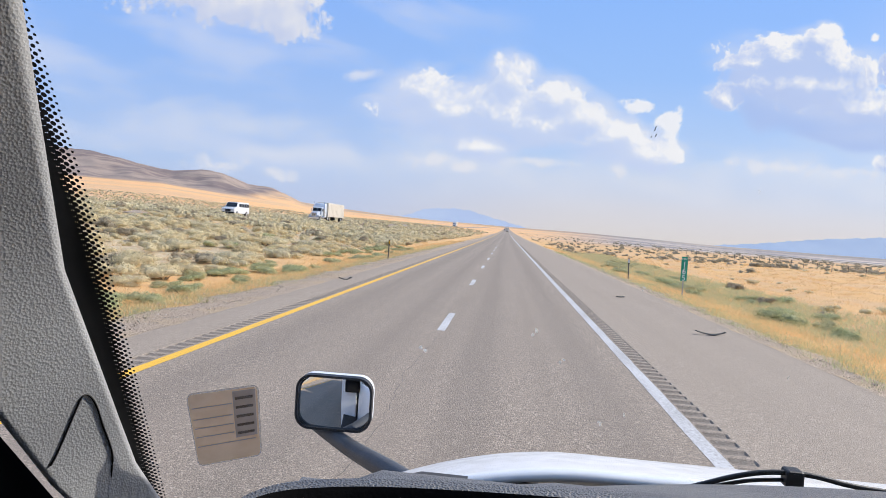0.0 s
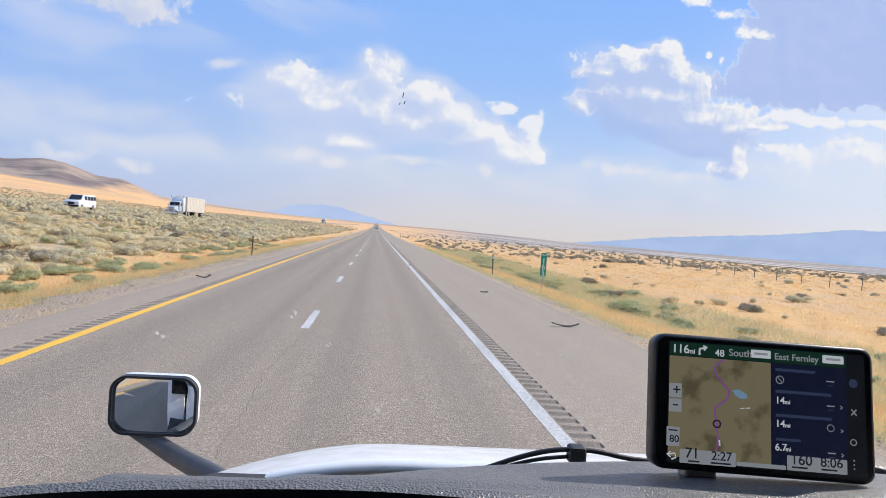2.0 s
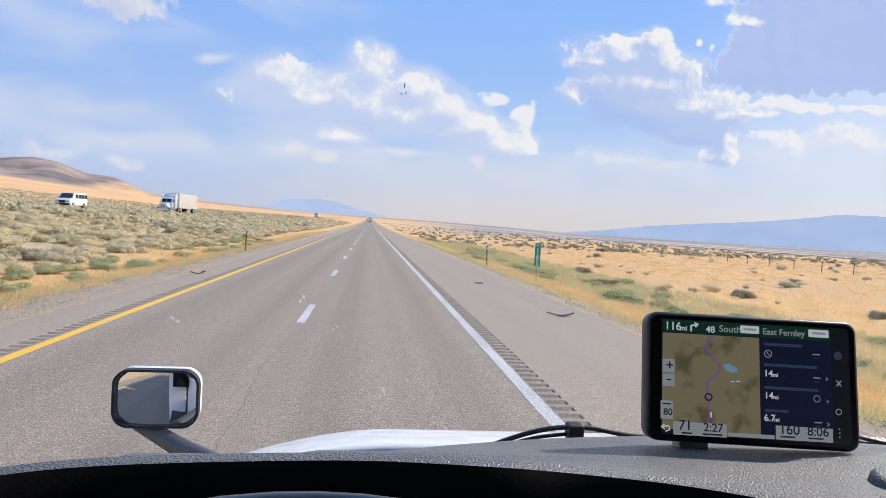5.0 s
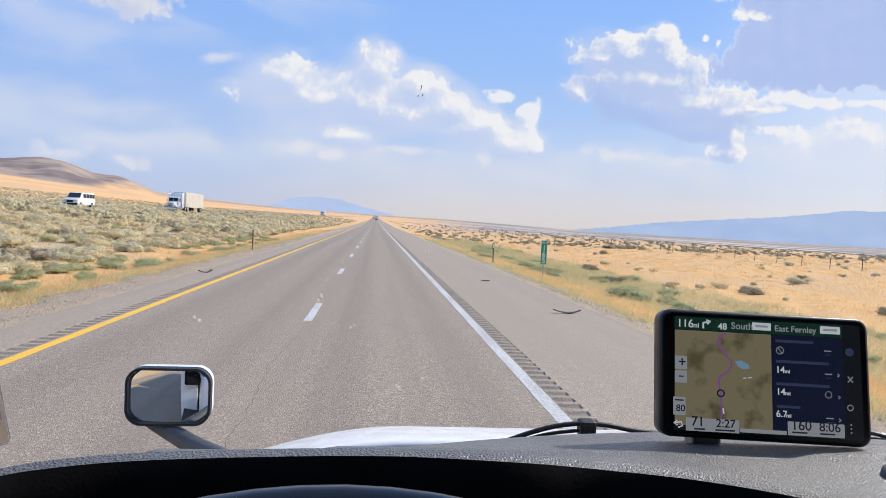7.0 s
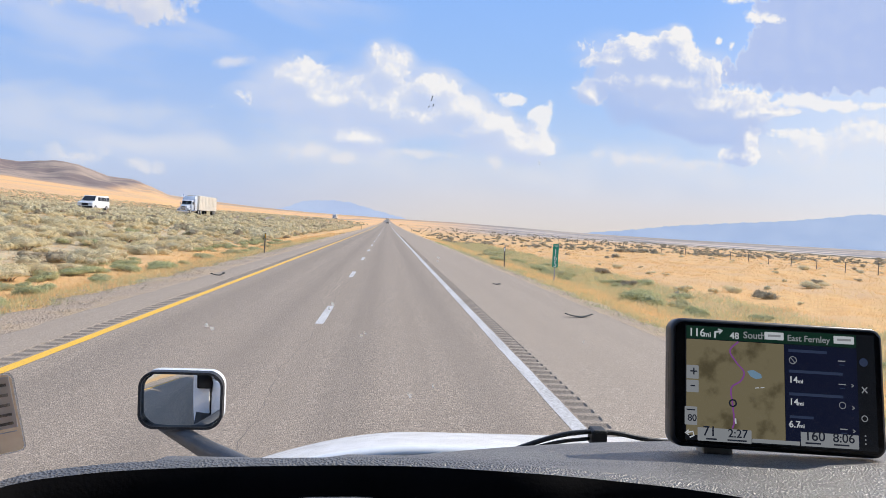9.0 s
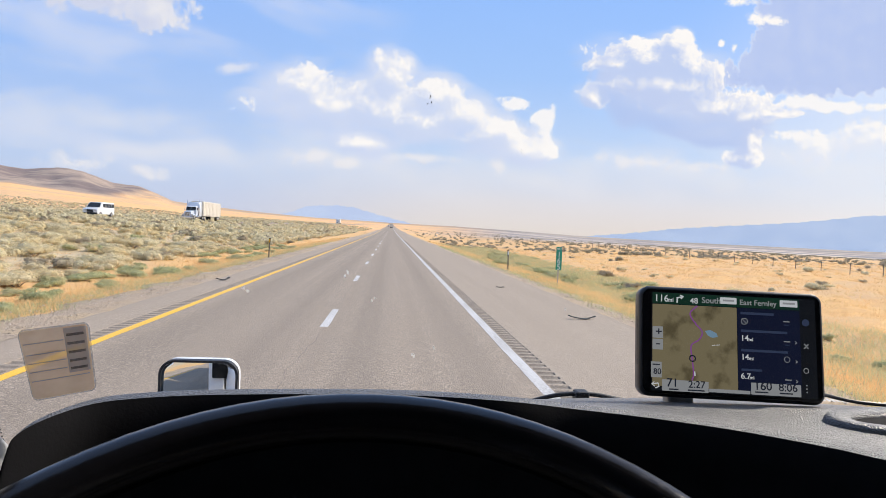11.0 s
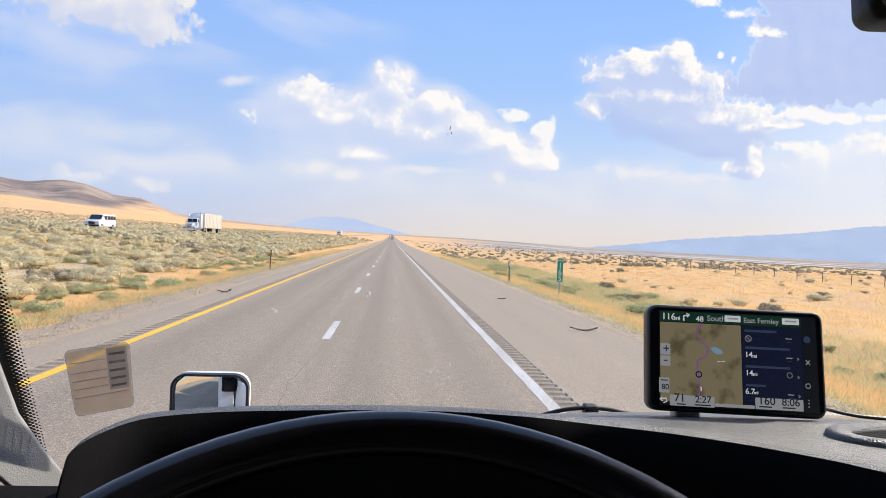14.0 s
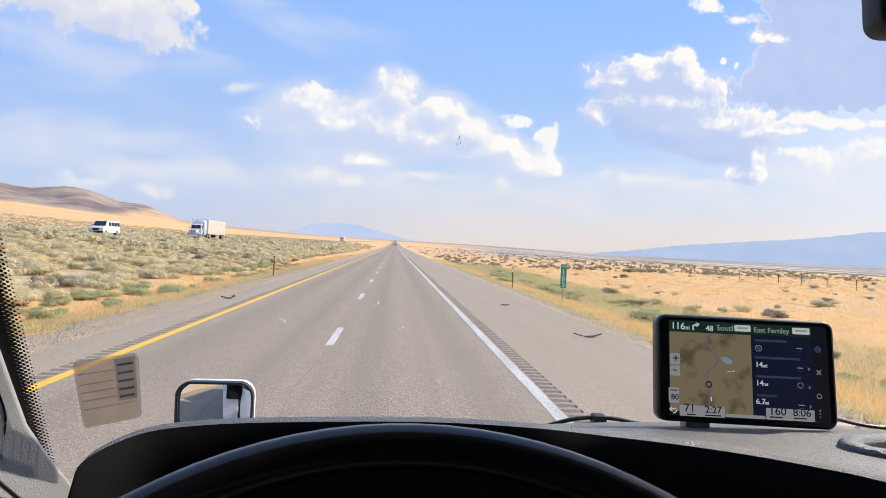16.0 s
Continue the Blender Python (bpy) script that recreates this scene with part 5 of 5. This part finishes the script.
def nslab(outline, y0, y1, bevel=0.0):
    return slab(outline, sgn * y0, sgn * y1, bevel)


M_NAV = plain("black_nav_plastic", (0.012, 0.012, 0.013), 0.35)
part("housing", nslab(rounded(GW, GH, 0.012, 6), -0.004, 0.020, 0.004), M_NAV, nav, "black rounded housing", True)
part("side_grip", box_mesh(-GW / 2 - 0.0002, -GW / 2 + 0.004, min(sgn * 0.004, sgn * 0.016), max(sgn * 0.004, sgn * 0.016), -0.030, 0.030, bevel=0.0015), M_NAV, nav)
part("bezel", nslab(rounded(GW - 0.008, GH - 0.008, 0.009, 6), -0.0045, -0.0042), plain("gloss_black_bezel", (0.008, 0.008, 0.009), 0.12), nav, "glossy black bezel")
part("mount", box_mesh(-0.07, -0.04, min(sgn * 0.006, sgn * 0.03), max(sgn * 0.006, sgn * 0.03), -GH / 2 - 0.022, -GH / 2 + 0.02, bevel=0.003), M_STEEL, nav, "grey metal mount neck")
part("mount_foot", box_mesh(-0.085, -0.035, min(sgn * -0.008, sgn * 0.04), max(sgn * -0.008, sgn * 0.04), -GH / 2 - 0.026, -GH / 2 - 0.017, bevel=0.003), M_STEEL, nav, "grey metal mount foot")


def pos(s, t):
    return (s - 0.5) * GW, (0.5 - t) * GH


def tile(name, s0, s1, t0, t1, mat, depth, parent, r=0.0008):
    (x0, z0), (x1, z1) = pos(s0, t1), pos(s1, t0)
    bm = slab([(x + (x0 + x1) / 2, z + (z0 + z1) / 2) for x, z in rounded(x1 - x0, z1 - z0, r, 3)], sgn * -depth, sgn * (-depth + 0.0003))
    return part(name, bm, mat, parent)


MAPC = material("map_display", lambda n, bs, out: (put(n, bs, (0.01, 0.01, 0.01), 0.25),
                n.link(n.mix(n.rng(n.noise(spot(n), 38.0, 4, 0.55), 0.5, 0.68), (0.40, 0.34, 0.20, 1), (0.20, 0.165, 0.09, 1)), bs.inputs["Emission Color"]),
                n.link(0.33, bs.inputs["Emission Strength"])))
GREEN, NAVY = lit("display_green", (0.004, 0.020, 0.012)), lit("display_navy", (0.004, 0.006, 0.019))
WHITE, GREY = lit("display_white", (0.40, 0.42, 0.44)), lit("display_grey", (0.19, 0.20, 0.21))
INK, PURPLE, LAKE = lit("display_ink", (0.01, 0.012, 0.02)), lit("display_purple", (0.16, 0.05, 0.20)), lit("display_lake", (0.12, 0.20, 0.28))
DIM = lit("display_dim", (0.022, 0.032, 0.065))
screen = tile("screen", 0.065, 0.955, 0.055, 0.945, lit("display_black", (0.004, 0.005, 0.007)), 0.0048, nav)
tile("title_bar", 0.07, 0.87, 0.06, 0.16, GREEN, 0.0051, screen)
tile("map", 0.07, 0.53, 0.165, 0.905, MAPC, 0.0051, screen)
tile("route_list", 0.533, 0.87, 0.165, 0.905, NAVY, 0.0051, screen)
for s0, s1, t0, t1 in ((0.07, 0.127, 0.37, 0.475), (0.07, 0.127, 0.485, 0.58), (0.062, 0.12, 0.69, 0.83), (0.122, 0.372, 0.845, 0.945), (0.60, 0.865, 0.83, 0.935), (0.44, 0.53, 0.075, 0.135), (0.765, 0.86, 0.075, 0.135)):
    tile("info_box", s0, s1, t0, t1, GREY if t0 > 0.3 else WHITE, 0.0054, screen)
tile("strip", 0.375, 0.595, 0.905, 0.935, GREY, 0.0053, screen)


def words(text, s, t, size, mat, parent=None):
    cu = bpy.data.curves.new("words", "FONT")
    cu.body, cu.size, cu.extrude, cu.offset = text, size * 1.08, 0.00008, 0.00012
    ob = bpy.data.objects.new("words", cu)
    scene.collection.objects.link(ob)
    bpy.context.view_layer.update()
    me = bpy.data.meshes.new_from_object(ob.evaluated_get(bpy.context.evaluated_depsgraph_get()))
    bpy.data.objects.remove(ob)
    x, z = pos(s, t)
    me.transform(Matrix.Translation((x, sgn * -0.0058, z)) @ Matrix.Rotation(radians(90), 4, "X"))
    me.materials.clear()
    me.materials.append(mat)
    return part("screen_text", me, mat, parent or screen)


for text, s, t, size, mat in (("116", 0.078, 0.14, 0.0105, WHITE), ("mi", 0.152, 0.14, 0.0065, WHITE), ("48", 0.275, 0.145, 0.0085, WHITE), ("South", 0.338, 0.135, 0.0088, GREY),
                              ("East Fernley", 0.545, 0.135, 0.0080, GREY), ("+", 0.084, 0.455, 0.013, INK), ("80", 0.074, 0.80, 0.0085, INK),
                              ("71", 0.145, 0.905, 0.0125, INK), ("2:27", 0.262, 0.905, 0.0105, INK), ("160", 0.615, 0.89, 0.0125, INK), ("8:06", 0.745, 0.89, 0.0115, INK),
                              ("14", 0.548, 0.46, 0.0085, WHITE), ("mi", 0.59, 0.46, 0.005, WHITE), ("14", 0.548, 0.63, 0.0085, WHITE), ("mi", 0.59, 0.63, 0.005, WHITE), ("6.7", 0.545, 0.80, 0.0085, WHITE), ("mi", 0.592, 0.80, 0.005, WHITE)):
    words(text, s, t, size, mat)
for s0, s1, t0, t1, mat in ((0.088, 0.11, 0.525, 0.535, INK), (0.07, 0.11, 0.71, 0.72, INK), (0.55, 0.73, 0.20, 0.222, DIM), (0.55, 0.80, 0.36, 0.382, DIM), (0.55, 0.80, 0.535, 0.557, DIM), (0.55, 0.66, 0.71, 0.73, DIM),
                             (0.16, 0.21, 0.922, 0.934, INK), (0.26, 0.35, 0.922, 0.934, INK), (0.62, 0.69, 0.905, 0.917, INK), (0.75, 0.82, 0.905, 0.917, INK), (0.455, 0.515, 0.095, 0.112, GREY), (0.78, 0.845, 0.095, 0.112, GREY)):
    tile("text_bar", s0, s1, t0, t1, mat, 0.0058, screen, 0.0002)


def line2d(name, pts_, width, mat, depth=0.0056, closed=False):
    bm = bmesh.new()
    p = [Vector((*pos(s, t), 0)) for s, t in pts_]
    n_ = len(p)
    L, Rr = [], []
    for k in range(n_):
        d = (p[(k + 1) % n_ if closed else min(k + 1, n_ - 1)] - p[k - 1 if (closed or k) else 0]).normalized()
        w = Vector((-d.y, d.x, 0)) * width / 2
        L.append(bm.verts.new(((p[k] + w).x, sgn * -depth, (p[k] + w).y)))
        Rr.append(bm.verts.new(((p[k] - w).x, sgn * -depth, (p[k] - w).y)))
    for k in range(n_ if closed else n_ - 1):
        j = (k + 1) % n_
        bm.faces.new((L[k], L[j], Rr[j], Rr[k]))
    return part(name, bm, mat, screen)


route = [(v.x, v.y) for v in spline(((0.315, 0.165, 0), (0.275, 0.24, 0), (0.305, 0.33, 0), (0.34, 0.40, 0), (0.325, 0.47, 0), (0.28, 0.53, 0), (0.285, 0.65, 0), (0.292, 0.78, 0), (0.283, 0.84, 0)), 6)]
line2d("route_line", route, 0.0016, PURPLE)
line2d("position_mark", [(0.286 + 0.016 * math.cos(a), 0.645 + 0.026 * math.sin(a)) for a in np.arange(12) * math.tau / 12], 0.0016, INK, 0.0059, True)
line2d("position_arrow", [(0.297, 0.76), (0.299, 0.80)], 0.0016, WHITE, 0.0059)
line2d("turn_arrow", [(0.205, 0.145), (0.205, 0.10), (0.235, 0.09)], 0.002, WHITE)
line2d("turn_arrow", [(0.22, 0.075), (0.24, 0.085), (0.225, 0.11)], 0.0014, WHITE)
lake = bmesh.new()
lake.faces.new([lake.verts.new((pos(s, t)[0], sgn * -0.0055, pos(s, t)[1])) for s, t in ((0.355, 0.39), (0.385, 0.38), (0.42, 0.41), (0.425, 0.44), (0.395, 0.45), (0.37, 0.43))])
part("lake", lake, LAKE, screen)
for s, t in ((0.40, 0.515), (0.425, 0.51)):
    line2d("town_mark", [(s - 0.008, t + 0.004), (s + 0.010, t)], 0.0009, WHITE)
ringp = lambda s, t, r: [(s + r * math.cos(a), t + r * GW / GH * math.sin(a)) for a in np.arange(16) * math.tau / 16]
line2d("ban_icon", ringp(0.57, 0.285, 0.017), 0.0008, GREY, 0.0056, True)
line2d("ban_icon", [(0.56, 0.265), (0.58, 0.305)], 0.0008, GREY)
line2d("list_icon", ringp(0.795, 0.61, 0.015), 0.0007, GREY, 0.0056, True)
for t in (0.27, 0.45, 0.79):
    line2d("list_icon", [(0.78, t), (0.815, t)], 0.0011, GREY)
    line2d("list_icon", [(0.785, t + 0.03), (0.81, t + 0.03)], 0.0009, DIM)
for t in (0.455, 0.625, 0.80):
    line2d("list_arrow", [(0.84, t - 0.012), (0.85, t), (0.84, t + 0.012)], 0.0010, GREY)
line2d("close_icon", [(0.888, 0.46), (0.912, 0.505)], 0.0012, GREY)
line2d("close_icon", [(0.912, 0.46), (0.888, 0.505)], 0.0012, GREY)
blob = bmesh.new()
blob.faces.new([blob.verts.new((pos(s, t)[0], sgn * -0.0056, pos(s, t)[1])) for s, t in ringp(0.90, 0.27, 0.02)])
part("home_icon", blob, DIM, screen)
line2d("phone_icon", ringp(0.895, 0.70, 0.013), 0.0009, GREY, 0.0056, True)
for t in (0.83, 0.86, 0.89):
    line2d("menu_dot", [(0.892, t), (0.899, t)], 0.0014, GREY)
line2d("back_icon", [(0.07, 0.89), (0.10, 0.88), (0.105, 0.91), (0.085, 0.925)], 0.0014, WHITE)
line2d("back_icon", [(0.08, 0.87), (0.065, 0.89), (0.082, 0.91)], 0.0012, WHITE)
cable = tube(spline(((0.585, 0.628, 2.042), (0.615, 0.655, 2.033), (0.662, 0.66, 2.024), (0.73, 0.655, 2.021), (0.90, 0.63, 2.019), (1.2, 0.50, 2.02)), 6), 0.0022, 7)
wire = tagged(new("power_cable", bpy.data.meshes.new("power_cable")), "thin black power cable lying on the dash", "cable")
cable.to_mesh(wire.data)
cable.free()
wire.data.materials.append(M_BLACK)

# ---- roadside things ----
M_SIGN = plain("green_sign_sheet", (0.01, 0.30, 0.20), 0.45)
M_LETTER = plain("white_reflective", (0.80, 0.82, 0.82), 0.4)
M_AMBER = plain("amber_reflector", (0.75, 0.42, 0.02), 0.3)
M_POST = speckled("weathered_brown_post", (0.11, 0.095, 0.08), (0.18, 0.16, 0.14), 10.0, 0.8)


def solid_words(text, size, depth, where, mat, parent, name="sign_text"):
    cu = bpy.data.curves.new("words", "FONT")
    cu.body, cu.size, cu.extrude, cu.align_x = text, size, depth, "CENTER"
    ob = bpy.data.objects.new("words", cu)
    scene.collection.objects.link(ob)
    bpy.context.view_layer.update()
    me = bpy.data.meshes.new_from_object(ob.evaluated_get(bpy.context.evaluated_depsgraph_get()))
    bpy.data.objects.remove(ob)
    me.transform(Matrix.Translation(where) @ Matrix.Rotation(radians(90), 4, "X"))
    me.materials.clear()
    me.materials.append(mat)
    return part(name, me, mat, parent)


mile = thing("mile_marker", "narrow green mile marker sign on a steel post", "sign", pose(8.75, 33.0, float(land_height(8.75, 33.0)), 0, 0, 4))
part("post", box_mesh(-0.03, 0.03, -0.015, 0.015, -0.2, 1.95, bevel=0.006), M_STEEL, mile)
panel = part("panel", slab([(x, z + 1.35) for x, z in rounded(0.31, 1.20, 0.03, 4)], -0.026, -0.020), M_SIGN, mile, "green reflective panel")
solid_words("MILE", 0.13, 0.002, (0, -0.029, 1.80), M_LETTER, panel)
for k, ch in enumerate("165"):
    solid_words(ch, 0.40, 0.002, (0, -0.029, 1.43 - 0.32 * k), M_LETTER, panel)


def delineator(x, y, mat, label, twist):
    d = thing("delineator_post", label, "roadside post", pose(x, y, float(land_height(x, y)), 1.0 * twist, 1.5 * twist, 0), "delineator posts along the shoulders")
    part("post", box_mesh(-0.035, 0.035, -0.012, 0.012, -0.2, 1.12, bevel=0.006), M_POST, d)
    part("cap", box_mesh(-0.055, 0.055, -0.018, 0.018, 0.98, 1.32, bevel=0.012), M_BLACK, d)
    part("reflector", box_mesh(-0.038, 0.038, -0.024, -0.019, 1.03, 1.26, bevel=0.002), mat, d)


delineator(-7.7, 43.0, M_AMBER, "brown post with an amber reflector beside the gravel", 1)
delineator(7.6, 41.0, M_LETTER, "brown post with a white reflector beside the gravel", -1)
delineator(-7.7, 203.0, M_AMBER, "brown post with an amber reflector beside the gravel", 1)
delineator(7.6, 201.0, M_LETTER, "brown post with a white reflector beside the gravel", 1)


def scrap(x, y, length, turn, seed):
    g = random.Random(seed)
    bm = surface(np.linspace(-1, 1, 15), np.linspace(-1, 1, 5), lambda u, v: (u * length / 2, v * (0.06 + 0.03 * math.sin(u * 5 + seed)) + 0.05 * u * u, 0.012 + 0.07 * (u * u) * (0.5 + 0.5 * math.sin(seed)) + 0.02 * (1 - v * v)))
    ob = tagged(new("tyre_scrap", bpy.data.meshes.new("tyre_scrap")), "curled strip of black tyre tread on the shoulder", "tyre scrap")
    thicken(bm, 0.012).to_mesh(ob.data)
    bm.free()
    ob.data.materials.append(M_RUBBER)
    ob.matrix_world = pose(x, y, 0.012, 0, 0, turn)


scrap(5.3, 17.0, 0.75, 8, 1)
scrap(-5.95, 24.5, 0.6, 60, 2)
scrap(4.6, 26.0, 0.35, 30, 4)

# wire fence along the right of way
fence = thing("wire_fence", "thin wire fence on steel posts across the straw field", "fence", pose(0, 0, 0))
pm = bpy.data.meshes.new("fence_post")
bm = box_mesh(-0.03, 0.03, -0.03, 0.03, -0.2, 1.25)
bm.to_mesh(pm)
bm.free()
pm.materials.append(M_POST)
fys = np.arange(25, 330, 5.0)
for y in fys:
    p = part("fence_post", pm, M_POST, fence)
    p.location = (52, float(y), float(land_height(52, y)))
for h in (0.4, 0.8, 1.15):
    part("wire", tube([(52, float(y), float(land_height(52, y)) + h) for y in fys], 0.006, 4), M_STEEL, fence)


# ---- traffic on the far carriageway and far ahead ----
M_VAN = plain("white_van_paint", (0.82, 0.82, 0.82), 0.3)
M_LAMP = plain("clear_headlamp", (0.6, 0.62, 0.62), 0.1)
M_CHROME = speckled("chrome", (0.6, 0.6, 0.62), (0.7, 0.7, 0.72), 8.0, 0.15, 1.0)


def wheels(ob, spots_, r, w):
    for x, y in spots_:
        bm = bmesh.new()
        bmesh.ops.create_cone(bm, cap_ends=True, segments=24, radius1=r, radius2=r, depth=w, matrix=pose(x, y, r, 0, 90, 0))
        wh = part("wheel", bm, M_RUBBER, ob, "", True)
        bm = bmesh.new()
        bmesh.ops.create_cone(bm, cap_ends=True, segments=20, radius1=r * 0.6, radius2=r * 0.5, depth=0.04, matrix=pose(x + math.copysign(w / 2 + 0.01, x), y, r, 0, math.copysign(90, x), 0))
        part("rim", bm, M_STEEL, wh)


def profile_body(pts_, half, bevel, inset=0.0, top=99):
    bm = bmesh.new()
    f = bm.faces.new([bm.verts.new((-half, y, z)) for y, z in pts_])
    r = bmesh.ops.extrude_face_region(bm, geom=[f])
    bmesh.ops.translate(bm, vec=(2 * half, 0, 0), verts=[e for e in r["geom"] if isinstance(e, bmesh.types.BMVert)])
    for v in bm.verts:
        if v.co.z > top:
            v.co.x *= 1 - inset
    bmesh.ops.recalc_face_normals(bm, faces=bm.faces)
    bmesh.ops.bevel(bm, geom=list(bm.edges), offset=bevel, segments=2, profile=0.5, affect="EDGES")
    return bm


def van(x, y):
    z = float(land_height(x, y)) + 0.10 if x < -20 else float(road_height(0.0, y))
    v = thing("passenger_van", "white full-size passenger van on the far carriageway", "van", pose(x, y, z))
    body = part("body", profile_body(((-2.75, 0.4), (-2.75, 1.0), (-2.55, 1.18), (-1.75, 1.28), (-0.95, 2.08), (2.7, 2.12), (2.8, 1.2), (2.78, 0.4)), 1.0, 0.06, 0.12, 1.6), M_VAN, v, "", True)
    ws = bmesh.new()
    ws.faces.new([ws.verts.new(c) for c in ((-0.84, -1.70, 1.36), (0.84, -1.70, 1.36), (0.74, -1.04, 2.0), (-0.74, -1.04, 2.0))])
    bmesh.ops.translate(ws, vec=(0, -0.05, 0.02), verts=ws.verts)
    part("windshield", ws, M_DARKGLASS, v)
    for sx in (-1, 1):
        for y0, y1 in ((-1.0, -0.15), (0.0, 0.85), (0.95, 1.75), (1.85, 2.6)):
            part("side_window", surface((y0, y1), (1.38, 1.9), lambda yy, zz, sx=sx: (sx * (1.015 - 0.12 * (zz - 1.1) * 0.55), yy, zz)), M_DARKGLASS, v)
        part("headlight", box_mesh(sx * 0.62 - 0.18, sx * 0.62 + 0.18, -2.79, -2.72, 0.85, 1.05, bevel=0.02), M_LAMP, v)
    part("grille", box_mesh(-0.42, 0.42, -2.80, -2.72, 0.68, 1.02, bevel=0.02), M_BLACK, v)
    part("bumper", box_mesh(-1.0, 1.0, -2.86, -2.70, 0.38, 0.62, bevel=0.04), M_BLACK, v)
    wheels(v, ((-0.9, -1.8), (0.9, -1.8), (-0.9, 1.7), (0.9, 1.7)), 0.37, 0.26)
    return v


M_TRACTOR = plain("silver_blue_paint", (0.58, 0.62, 0.68), 0.25)
M_ALLOY = plain("dull_livestock_alloy", (0.70, 0.64, 0.55), 0.5)


def semi(x, y, heading, label):
    """A long-nosed tractor with a slatted livestock trailer; its front points to -y."""
    z = float(land_height(x, y)) + 0.10 if x < -20 else float(road_height(0.0, y))
    v = thing("oncoming_truck" if heading == 0 else "truck_ahead", label, "truck", pose(x, y, z, 0, 0, heading))
    part("hood", profile_body(((-3.55, 0.75), (-3.6, 1.72), (-1.35, 2.0), (-1.35, 0.75)), 0.72, 0.08), M_TRACTOR, v, "", True)
    part("cab", profile_body(((-1.4, 0.75), (-1.4, 2.0), (-1.05, 2.8), (-0.85, 2.9), (0.25, 2.95), (0.25, 0.75)), 1.05, 0.07, 0.06, 2.4), M_TRACTOR, v, "", True)
    part("sleeper", profile_body(((0.25, 0.8), (0.25, 3.1), (0.8, 3.75), (2.2, 3.85), (2.25, 0.8)), 1.15, 0.07), M_TRACTOR, v, "", True)
    for sx in (-1, 1):
        ws = bmesh.new()
        ws.faces.new([ws.verts.new(c) for c in ((sx * 0.04, -1.43, 2.06), (sx * 0.95, -1.43, 2.06), (sx * 0.90, -1.12, 2.74), (sx * 0.04, -1.12, 2.74))])
        part("windshield", ws, M_DARKGLASS, v, "dark split windshield pane")
        part("fender", profile_body(((-3.5, 0.85), (-3.4, 1.15), (-2.9, 1.28), (-2.3, 1.2), (-1.9, 0.85)), 0.22, 0.04), M_TRACTOR, v, "", True).location.x = sx * 0.95
        part("headlight", box_mesh(sx * 0.92 - 0.15, sx * 0.92 + 0.15, -3.66, -3.5, 1.0, 1.22, bevel=0.03), M_LAMP, v)
        part("side_window", box_mesh(min(sx * 1.05, sx * 1.07), max(sx * 1.05, sx * 1.07), -0.95, -0.05, 2.05, 2.65), M_DARKGLASS, v)
        part("exhaust_stack", tube([(sx * 1.18, 0.18, 0.9), (sx * 1.18, 0.18, 4.15)], 0.085, 12), M_CHROME, v, "tall chrome exhaust stack", True)
        part("fuel_tank", tube([(sx * 0.95, -0.9, 0.72), (sx * 0.95, 1.2, 0.72)], 0.32, 16), M_CHROME, v, "polished fuel tank", True)
        part("side_mirror", box_mesh(sx * 1.38 - 0.09, sx * 1.38 + 0.09, -1.0, -0.92, 1.95, 2.5, bevel=0.02), M_CHROME, v)
    part("visor", profile_body(((-1.45, 2.72), (-1.48, 2.78), (-0.95, 2.98), (-0.95, 2.9)), 1.0, 0.01), M_TRACTOR, v)
    grille = part("grille", box_mesh(-0.5, 0.5, -3.68, -3.55, 0.8, 1.68, bevel=0.04), M_CHROME, v, "tall chrome grille")
    for k in range(5):
        part("grille_bar", box_mesh(-0.42, 0.42, -3.70, -3.68, 0.90 + 0.15 * k, 0.98 + 0.15 * k), M_BLACK, grille)
    part("bumper", box_mesh(-1.2, 1.2, -3.82, -3.6, 0.32, 0.75, bevel=0.05), M_CHROME, v, "deep chrome bumper")
    part("chassis", box_mesh(-0.45, 0.45, -3.4, 5.6, 0.6, 0.85, bevel=0.02), M_BLACK, v)
    box_ = part("trailer", box_mesh(-1.24, 1.24, 3.0, 17.2, 0.95, 4.05, bevel=0.03), M_ALLOY, v, "slatted pale livestock trailer")
    for k in range(9):
        for sx in (-1, 1):
            part("slat", box_mesh(min(sx * 1.24, sx * 1.285), max(sx * 1.24, sx * 1.285), 3.05, 17.15, 1.15 + 0.32 * k, 1.33 + 0.32 * k), M_ALLOY, box_)
    for k in range(13):
        for sx in (-1, 1):
            part("trailer_rib", box_mesh(min(sx * 1.27, sx * 1.30), max(sx * 1.27, sx * 1.30), 3.1 + 1.15 * k, 3.2 + 1.15 * k, 1.0, 4.02), M_ALLOY, box_)
    wheels(v, ((-0.95, -2.75), (0.95, -2.75), (-0.95, 3.1), (0.95, 3.1), (-0.95, 4.4), (0.95, 4.4), (-0.95, 14.6), (0.95, 14.6), (-0.95, 15.9), (0.95, 15.9)), 0.52, 0.5)
    return v


van(-41.0, 96.0)
semi(-41.0, 140.0, 0, "silver-blue semi truck with chrome grille and livestock trailer")
semi(-41.5, 520.0, 0, "far semi truck on the opposite carriageway")
semi(0.6, 640.0, 180, "pale semi trailer far ahead in the same lane")
van(-3.0, 900.0)
